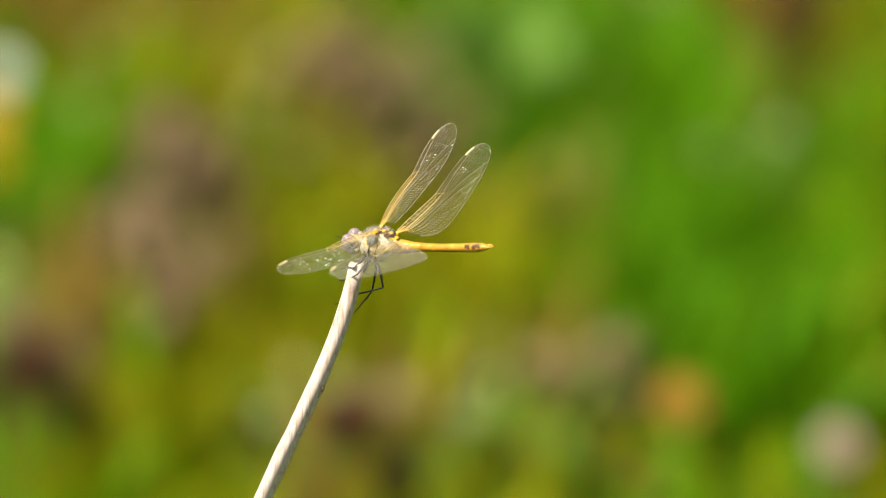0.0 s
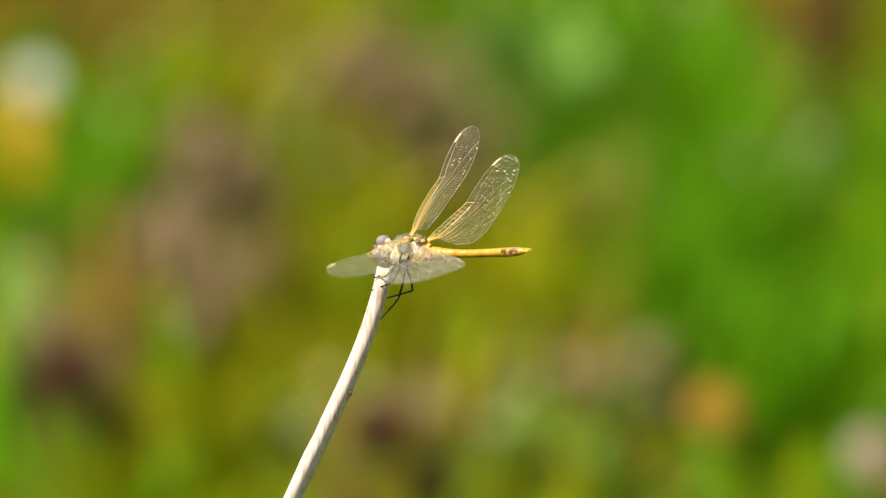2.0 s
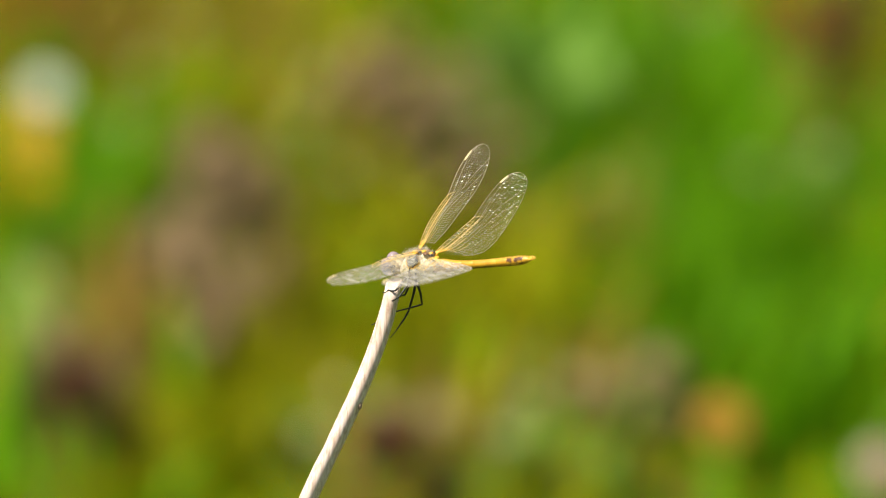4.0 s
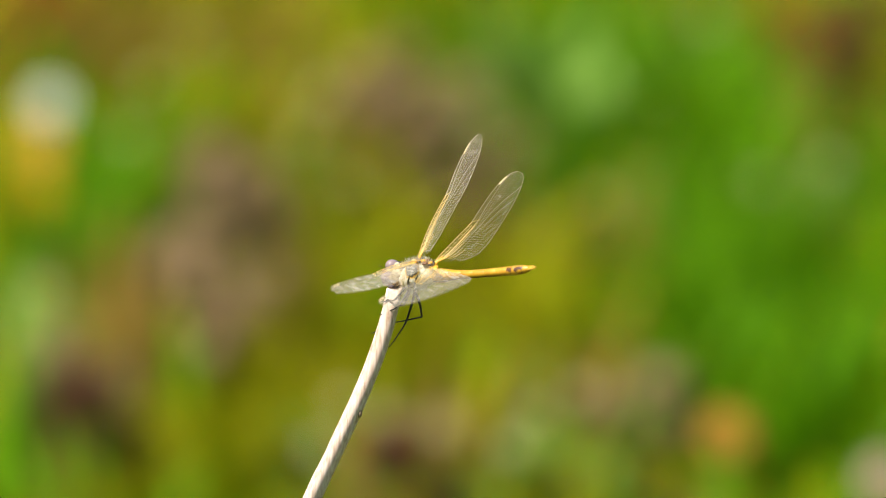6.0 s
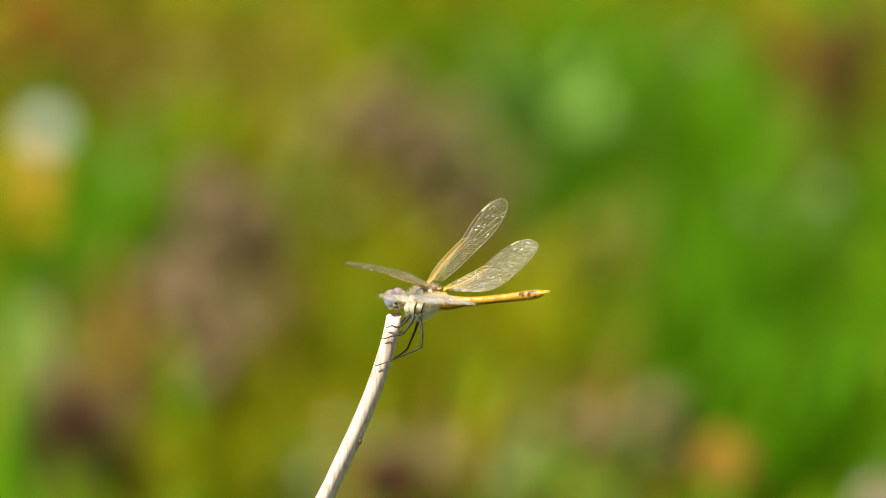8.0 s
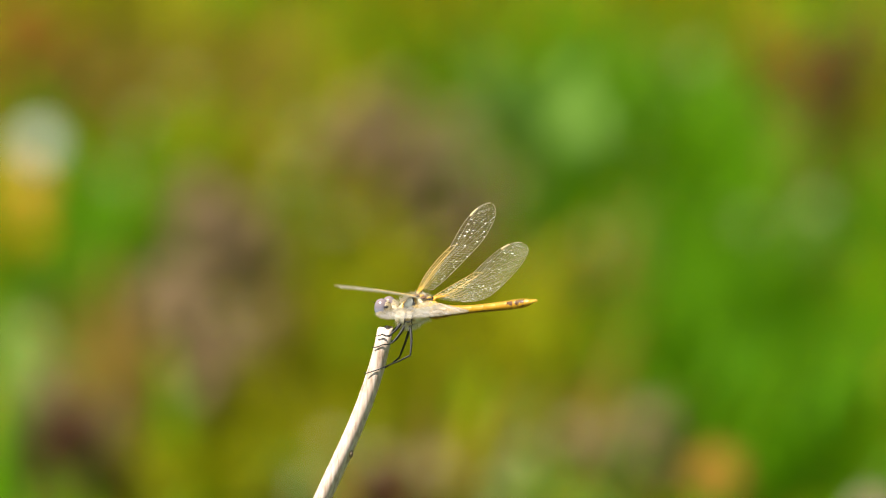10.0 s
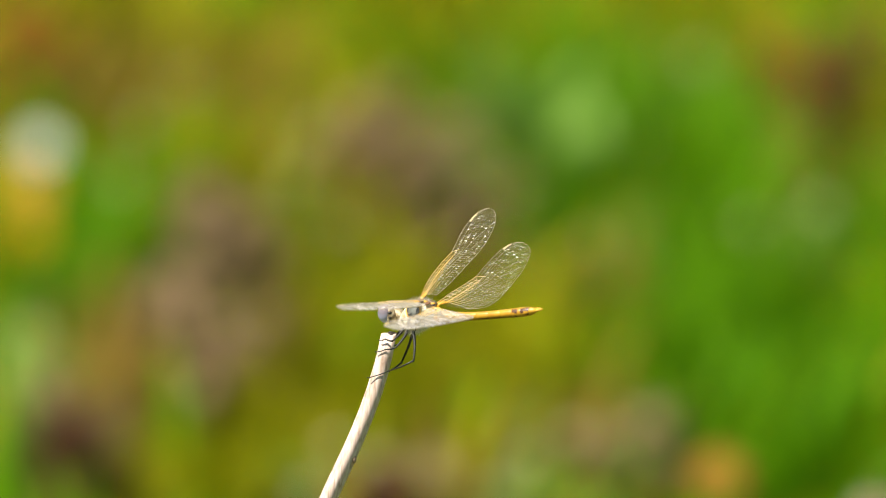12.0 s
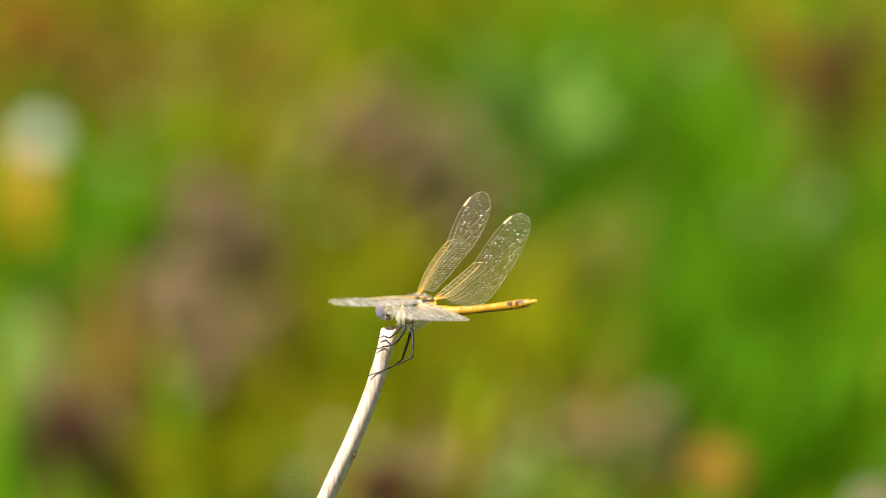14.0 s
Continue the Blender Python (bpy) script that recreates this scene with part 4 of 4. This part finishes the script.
    # legs: hip, knee, ankle, toe
    legs = (((-4.6, -1.2, -2.6), (-6.2, -4.6, -4.3), (-8.0, -4.2, -4.0), (-9.3, -4.2, -4.4)),
            ((-3.8, -1.3, -3.1), (-5.2, -5.4, -5.4), (-8.3, -4.4, -6.3), (-10.4, -4.6, -6.8)),
            ((-2.6, -1.4, -3.4), (-1.6, -5.2, -8.5), (-7.7, -4.75, -10.9), (-12.3, -6.1, -12.1)),
            ((-5.0, 0.6, -2.5), (-8.0, -0.5, -5.2), (-9.3, -0.8, -4.7), (-10.2, -1.5, -4.8)),
            ((-4.3, 0.8, -3.0), (-8.0, 1.1, -7.4), (-9.3, -0.7, -6.8), (-10.7, -1.8, -7.0)),
            ((-3.4, 0.9, -3.3), (-7.9, 1.0, -10.7), (-10.0, -1.3, -12.3), (-12.4, -3.4, -13.8)))
    limbs = []
    for hip, knee, ankle, toe in legs:
        bm = bmesh.new()
        hub = mm(*hip)
        a, b = Vector((0, 0, 0)), mm(*knee) - hub
        tube(bm, smooth_line([a, (a + b) / 2 + mm(0.25, 0, 0), b], 5), lambda t: 0.00034 - 0.00015 * t, 8)
        leg = part("leg", bm, M["black"], root, "thin black leg with a pale streak")
        bm = bmesh.new()
        tube(bm, [a + mm(0.28, 0, 0), (a + b) / 2 + mm(0.46, 0, 0), b + mm(0.12, 0, 0)], 0.00006, 5)
        leg.location = hub
        limbs.append(leg)
        part("leg_streak", bm, M["fuzz"], leg)
        bm = bmesh.new()
        c = mm(*ankle) - hub
        tube(bm, [b, (b + c) / 2 - mm(0, 0, 0.15), c], lambda t: 0.0002 - 0.00006 * t, 6)
        part("shin", bm, M["black"], leg)
        bm = bmesh.new()
        d = mm(*toe) - hub
        tube(bm, [c, (c + d) / 2 - mm(0, 0, 0.1), d, d + mm(-0.3, 0, 0.25)], lambda t: 0.00014 - 0.00006 * t, 6)
        part("foot", bm, M["black"], leg)
        bm = bmesh.new()
        for (p, q, n) in ((a, b, 7), (b, c, 8)):
            for i in range(n):
                o = p.lerp(q, (i + 0.8) / (n + 0.6))
                e = o + mm(rng.uniform(-0.1, 0.7), rng.uniform(-0.5, 0.5), rng.uniform(-0.5, 0.0))
                tube(bm, [o, e], lambda t: 0.00004 * (1 - 0.7 * t), 3, cap=False)
        part("leg_spines", bm, M["black"], leg)
    # wings
    made = {}
    for key, name, edges, hand, nodus in (("rf", "forewing", forewing_edges(), 1, 14.2), ("rh", "hindwing", hindwing_edges(), 1, 11.6), ("lf", "forewing", forewing_edges(), -1, 14.2), ("lh", "hindwing", hindwing_edges(), -1, 11.6)):
        made[key] = wing(name, edges, hand, root, nodus, random.Random(5 + nodus))
    return root, head, made, limbs


insect, insect_head, wings, limbs = dragonfly()


def motions():
    walk(insect, [
        (0.0, pose(-0.00401, -0.00200, 0.42548, 20.0, -3.8, -33.1)),
        (0.5, pose(-0.00346, -0.00200, 0.42501, 20.0, -3.0, -33.1)),
        (1.0, pose(-0.00369, -0.00200, 0.42476, 20.0, -2.9, -32.6)),
        (1.5, pose(-0.00351, -0.00200, 0.42517, 20.0, -5.7, -31.8)),
        (2.0, pose(-0.00340, -0.00200, 0.42465, 20.0, -4.4, -27.0)),
        (2.5, pose(-0.00370, -0.00200, 0.42534, 19.8, -6.6, -31.8)),
        (3.0, pose(-0.00298, -0.00200, 0.42488, 19.6, -4.8, -28.4)),
        (5.5, pose(-0.00454, -0.00200, 0.42468, 18.4, -12.3, -33.4)),
        (6.0, pose(-0.00372, -0.00200, 0.42439, 18.2, -7.3, -29.5)),
        (6.5, pose(-0.00379, -0.00200, 0.42451, 18.0, -7.2, -31.6)),
        (7.0, pose(-0.00304, -0.00200, 0.42404, 12.7, -6.5, -32.3)),
        (7.1, pose(-0.00291, -0.00200, 0.42426, 9.3, -9.5, -34.0)),
        (7.2, pose(-0.00281, -0.00200, 0.42451, 6.0, -13.0, -35.6)),
        (7.3, pose(-0.00269, -0.00200, 0.42467, 6.1, -11.6, -33.3)),
        (7.5, pose(-0.00249, -0.00200, 0.42501, 6.4, -9.1, -29.7)),
        (7.6, pose(-0.00244, -0.00200, 0.42488, 6.5, -8.7, -28.8)),
        (8.0, pose(-0.00221, -0.00200, 0.42437, 7.0, -7.0, -23.1)),
        (8.5, pose(-0.00231, -0.00200, 0.42455, 7.5, -7.0, -23.9)),
        (9.0, pose(-0.00249, -0.00200, 0.42510, 8.0, -8.2, -26.7)),
        (11.5, pose(-0.00227, -0.00200, 0.42529, 8.8, -6.0, -23.8)),
        (12.0, pose(-0.00234, -0.00200, 0.42531, 9.0, -5.9, -24.6)),
        (12.5, pose(-0.00260, -0.00200, 0.42541, 9.2, -7.1, -26.4)),
        (13.0, pose(-0.00247, -0.00200, 0.42499, 9.5, -6.8, -25.5)),
        (13.5, pose(-0.00244, -0.00200, 0.42530, 9.8, -6.3, -26.4)),
        (14.0, pose(-0.00294, -0.00200, 0.42515, 10.0, -8.1, -26.2)),
    ])
    hub, low = (-0.0064, 0, 0.0003), (-0.0062, 0, -0.0003)
    walk(insect_head, [
        (0.0, pose(*low, -6, 0, 2)), (1.0, pose(*low, -6, 0, 2)), (1.5, pose(*low, 32, -6, -12)), (2.0, pose(*low, 34, -6, -12)), (2.5, pose(*low, -6, 0, 2)),
        (3.0, pose(*low, -6, 0, 2)), (5.5, pose(*low, 8, 0, 0)), (6.0, pose(*low, 30, -4, -10)), (6.8, pose(*low, 28, -4, -8)), (7.1, pose(*hub, 2, 0, -4)), (7.5, pose(*hub, -12, 0, -8)),
        (8.0, pose(*hub, -12, 0, -8)), (8.5, pose(*hub, -12, 0, -12)), (9.0, pose(*hub, -12, 0, -10)), (11.5, pose(*hub, -8, 0, -6)), (14.0, pose(*hub, -6, 0, -6)),
    ])
    hip = (-0.0026, -0.0014, -0.0034)
    walk(limbs[2], [
        (0.0, pose(*hip, 22, 6, 24)), (0.5, pose(*hip, 32, 10, 36)), (1.0, pose(*hip, 26, 8, 26)), (1.5, pose(*hip, 44, 9, 50)), (2.0, pose(*hip, 43, 7, 42)), (2.5, pose(*hip, 32, 13, 36)),
        (3.0, pose(*hip, 38, 13, 42)), (5.5, pose(*hip, 48, 8, 42)), (6.0, pose(*hip, 36, 10, 29)), (6.7, pose(*hip, 40, 8, 33)), (7.0, pose(*hip, -4, -2, 7)), (7.5, pose(*hip, 2, 0, 2)), (9.0, pose(*hip, -3, 0, -1)), (14.0, pose(*hip, -3, 0, 0)),
    ])
    hip = (-0.0034, 0.0009, -0.0033)
    walk(limbs[5], [(0.0, pose(*hip, -14, -14, 13)), (1.0, pose(*hip, -21, -12, 15)), (2.0, pose(*hip, -18, -11, 11)), (3.0, pose(*hip, -12, -7, 17)), (5.5, pose(*hip, -5, -3, 23)), (6.7, pose(*hip, -8, -7, 22)), (7.0, pose(*hip, -14, -11, -3)), (7.5, pose(*hip, -10, -4, -9)), (14.0, pose(*hip, -17, -9, -14))])
    for k, hip in ((0, (-0.0046, -0.0012, -0.0026)), (1, (-0.0038, -0.0013, -0.0031)), (3, (-0.0050, 0.0006, -0.0025)), (4, (-0.0043, 0.0008, -0.0030))):
        walk(limbs[k], [(0.0, pose(*hip, -12, -8, 3)), (6.7, pose(*hip, -11, -8, 3)), (7.0, pose(*hip, -4, -1, 1)), (7.5, pose(*hip, 0, 0, 0)), (14.0, pose(*hip, -2, 0, 0))])
    walk(wings["rf"], [
        (0.0, pose(-0.00080, 0.00130, 0.00335, 14.7, -9.4, -5.0)),
        (0.5, pose(-0.00080, 0.00130, 0.00335, 11.0, -9.6, -4.3)),
        (1.0, pose(-0.00080, 0.00130, 0.00335, 11.7, -2.7, -5.1)),
        (1.5, pose(-0.00080, 0.00130, 0.00335, 16.2, -7.5, -1.8)),
        (2.0, pose(-0.00080, 0.00130, 0.00335, 17.2, -10.8, -7.6)),
        (2.5, pose(-0.00080, 0.00130, 0.00335, 10.4, -8.4, -3.2)),
        (3.0, pose(-0.00080, 0.00130, 0.00335, 5.1, -4.0, -1.2)),
        (5.5, pose(-0.00080, 0.00130, 0.00335, 35.1, -15.8, -20.1)),
        (6.0, pose(-0.00080, 0.00130, 0.00335, 31.0, -19.7, -23.1)),
        (6.5, pose(-0.00080, 0.00130, 0.00335, 33.8, -20.4, -21.0)),
        (7.0, pose(-0.00080, 0.00130, 0.00335, 25.2, -13.5, -17.3)),
        (7.1, pose(-0.00080, 0.00130, 0.00335, 25.3, -0.6, -10.6)),
        (7.2, pose(-0.00080, 0.00130, 0.00335, 25.5, 2.7, -7.6)),
        (7.3, pose(-0.00080, 0.00130, 0.00335, 22.6, 0.1, -8.1)),
        (7.5, pose(-0.00080, 0.00130, 0.00335, 17.9, 1.3, -9.3)),
        (7.6, pose(-0.00080, 0.00130, 0.00335, 17.1, -2.9, -8.0)),
        (8.0, pose(-0.00080, 0.00130, 0.00335, 16.4, -5.6, -12.7)),
        (8.5, pose(-0.00080, 0.00130, 0.00335, 18.9, -6.6, -13.4)),
        (9.0, pose(-0.00080, 0.00130, 0.00335, 18.6, -3.1, -10.0)),
        (11.5, pose(-0.00080, 0.00130, 0.00335, 16.8, -2.4, -8.8)),
        (12.0, pose(-0.00080, 0.00130, 0.00335, 17.1, -5.2, -8.0)),
        (12.5, pose(-0.00080, 0.00130, 0.00335, 17.2, -3.8, -6.8)),
        (13.0, pose(-0.00080, 0.00130, 0.00335, 16.1, -4.7, -7.9)),
        (13.5, pose(-0.00080, 0.00130, 0.00335, 17.2, -5.9, -7.1)),
        (14.0, pose(-0.00080, 0.00130, 0.00335, 23.3, 2.0, -6.8)),
    ])
    walk(wings["rh"], [
        (0.0, pose(0.00290, 0.00130, 0.00205, 12.3, -1.8, -16.3)),
        (0.5, pose(0.00290, 0.00130, 0.00205, 8.1, 5.8, -14.3)),
        (1.0, pose(0.00290, 0.00130, 0.00205, 6.0, 10.6, -14.2)),
        (1.5, pose(0.00290, 0.00130, 0.00205, 7.7, 6.2, -10.3)),
        (2.0, pose(0.00290, 0.00130, 0.00205, 8.9, 2.2, -16.2)),
        (2.5, pose(0.00290, 0.00130, 0.00205, 3.9, 7.2, -12.6)),
        (3.0, pose(0.00290, 0.00130, 0.00205, -0.1, 8.4, -12.9)),
        (5.5, pose(0.00290, 0.00130, 0.00205, 16.9, -6.4, -17.1)),
        (6.0, pose(0.00290, 0.00130, 0.00205, 12.8, -7.7, -18.4)),
        (6.5, pose(0.00290, 0.00130, 0.00205, 15.4, -8.5, -16.4)),
        (7.0, pose(0.00290, 0.00130, 0.00205, 9.6, -5.3, -17.2)),
        (7.1, pose(0.00290, 0.00130, 0.00205, 8.8, 1.1, -15.0)),
        (7.2, pose(0.00290, 0.00130, 0.00205, 7.4, 3.7, -8.6)),
        (7.3, pose(0.00290, 0.00130, 0.00205, 4.0, 0.9, -10.6)),
        (7.5, pose(0.00290, 0.00130, 0.00205, -0.9, -0.9, -14.6)),
        (7.6, pose(0.00290, 0.00130, 0.00205, -1.7, -1.2, -14.3)),
        (8.0, pose(0.00290, 0.00130, 0.00205, 1.4, 2.0, -16.6)),
        (8.5, pose(0.00290, 0.00130, 0.00205, 4.2, -1.9, -17.2)),
        (9.0, pose(0.00290, 0.00130, 0.00205, 3.9, 3.6, -15.2)),
        (11.5, pose(0.00290, 0.00130, 0.00205, 2.7, 5.4, -14.9)),
        (12.0, pose(0.00290, 0.00130, 0.00205, 5.8, 6.2, -14.6)),
        (12.5, pose(0.00290, 0.00130, 0.00205, 6.3, 9.4, -13.9)),
        (13.0, pose(0.00290, 0.00130, 0.00205, 9.1, 10.9, -16.7)),
        (13.5, pose(0.00290, 0.00130, 0.00205, 8.7, 10.9, -14.5)),
        (14.0, pose(0.00290, 0.00130, 0.00205, 18.8, 13.3, -19.4)),
    ])
    walk(wings["lf"], [
        (0.0, pose(-0.00080, -0.00130, 0.00335, -14.6, 7.1, -16.1)),
        (0.5, pose(-0.00080, -0.00130, 0.00335, -15.2, 5.1, -16.2)),
        (1.0, pose(-0.00080, -0.00130, 0.00335, -19.2, 1.9, -13.8)),
        (1.5, pose(-0.00080, -0.00130, 0.00335, -17.1, 16.2, -13.0)),
        (2.0, pose(-0.00080, -0.00130, 0.00335, -19.2, 12.1, -14.3)),
        (2.5, pose(-0.00080, -0.00130, 0.00335, -21.0, 2.4, -12.0)),
        (3.0, pose(-0.00080, -0.00130, 0.00335, -18.4, 5.3, -16.8)),
        (5.5, pose(-0.00080, -0.00130, 0.00335, -18.9, 6.0, -5.8)),
        (6.0, pose(-0.00080, -0.00130, 0.00335, -18.2, 4.9, -10.4)),
        (6.5, pose(-0.00080, -0.00130, 0.00335, -18.0, 18.0, -10.5)),
        (7.0, pose(-0.00080, -0.00130, 0.00335, -20.0, 0.5, -11.8)),
        (7.1, pose(-0.00080, -0.00130, 0.00335, -23.1, 2.5, -10.7)),
        (7.2, pose(-0.00080, -0.00130, 0.00335, -48.2, -37.4, 33.5)),
        (7.3, pose(-0.00080, -0.00130, 0.00335, -38.2, -11.0, -0.2)),
        (7.5, pose(-0.00080, -0.00130, 0.00335, -42.5, -21.6, 14.3)),
        (7.6, pose(-0.00080, -0.00130, 0.00335, -40.4, -12.6, -4.0)),
        (8.0, pose(-0.00080, -0.00130, 0.00335, -28.7, -4.6, -10.5)),
        (8.5, pose(-0.00080, -0.00130, 0.00335, -24.4, 3.0, -13.9)),
        (9.0, pose(-0.00080, -0.00130, 0.00335, -24.4, 3.0, -9.8)),
        (11.5, pose(-0.00080, -0.00130, 0.00335, -21.1, 5.5, -13.9)),
        (12.0, pose(-0.00080, -0.00130, 0.00335, -18.4, 1.7, -12.5)),
        (12.5, pose(-0.00080, -0.00130, 0.00335, -18.8, 2.9, -12.0)),
        (13.0, pose(-0.00080, -0.00130, 0.00335, -17.5, 7.3, -15.0)),
        (13.5, pose(-0.00080, -0.00130, 0.00335, -20.0, 1.9, -11.0)),
        (14.0, pose(-0.00080, -0.00130, 0.00335, -20.4, 6.5, -15.0)),
    ])
    walk(wings["lh"], [
        (0.0, pose(0.00290, -0.00130, 0.00205, -16.6, 14.2, 1.2)),
        (0.5, pose(0.00290, -0.00130, 0.00205, -18.3, 14.1, 0.5)),
        (1.0, pose(0.00290, -0.00130, 0.00205, -20.6, 13.6, 1.2)),
        (1.5, pose(0.00290, -0.00130, 0.00205, -15.3, 15.9, 8.3)),
        (2.0, pose(0.00290, -0.00130, 0.00205, -18.0, 16.0, 3.3)),
        (2.5, pose(0.00290, -0.00130, 0.00205, -20.8, 11.7, 4.1)),
        (3.0, pose(0.00290, -0.00130, 0.00205, -19.7, 10.3, 3.8)),
        (5.5, pose(0.00290, -0.00130, 0.00205, -17.7, 11.8, 9.2)),
        (6.0, pose(0.00290, -0.00130, 0.00205, -13.9, 10.2, 4.1)),
        (6.5, pose(0.00290, -0.00130, 0.00205, -15.0, 6.9, 12.2)),
        (7.0, pose(0.00290, -0.00130, 0.00205, -17.7, 13.3, -0.1)),
        (7.1, pose(0.00290, -0.00130, 0.00205, -16.9, -4.0, 3.9)),
        (7.2, pose(0.00290, -0.00130, 0.00205, -21.8, -36.9, 20.4)),
        (7.3, pose(0.00290, -0.00130, 0.00205, -13.6, -8.4, 1.9)),
        (7.5, pose(0.00290, -0.00130, 0.00205, -17.3, -17.5, 3.9)),
        (7.6, pose(0.00290, -0.00130, 0.00205, -14.9, -5.4, -4.3)),
        (8.0, pose(0.00290, -0.00130, 0.00205, -17.8, 10.9, -7.2)),
        (8.5, pose(0.00290, -0.00130, 0.00205, -13.9, 8.6, -3.4)),
        (9.0, pose(0.00290, -0.00130, 0.00205, -14.5, 9.8, -0.1)),
        (11.5, pose(0.00290, -0.00130, 0.00205, -12.7, 7.6, 1.2)),
        (12.0, pose(0.00290, -0.00130, 0.00205, -12.7, 7.6, 1.7)),
        (12.5, pose(0.00290, -0.00130, 0.00205, -10.4, 8.2, 1.9)),
        (13.0, pose(0.00290, -0.00130, 0.00205, -12.7, 8.7, 2.2)),
        (13.5, pose(0.00290, -0.00130, 0.00205, -15.8, 11.4, 1.2)),
        (14.0, pose(0.00290, -0.00130, 0.00205, -18.7, 20.0, 0.6)),
    ])


motions()
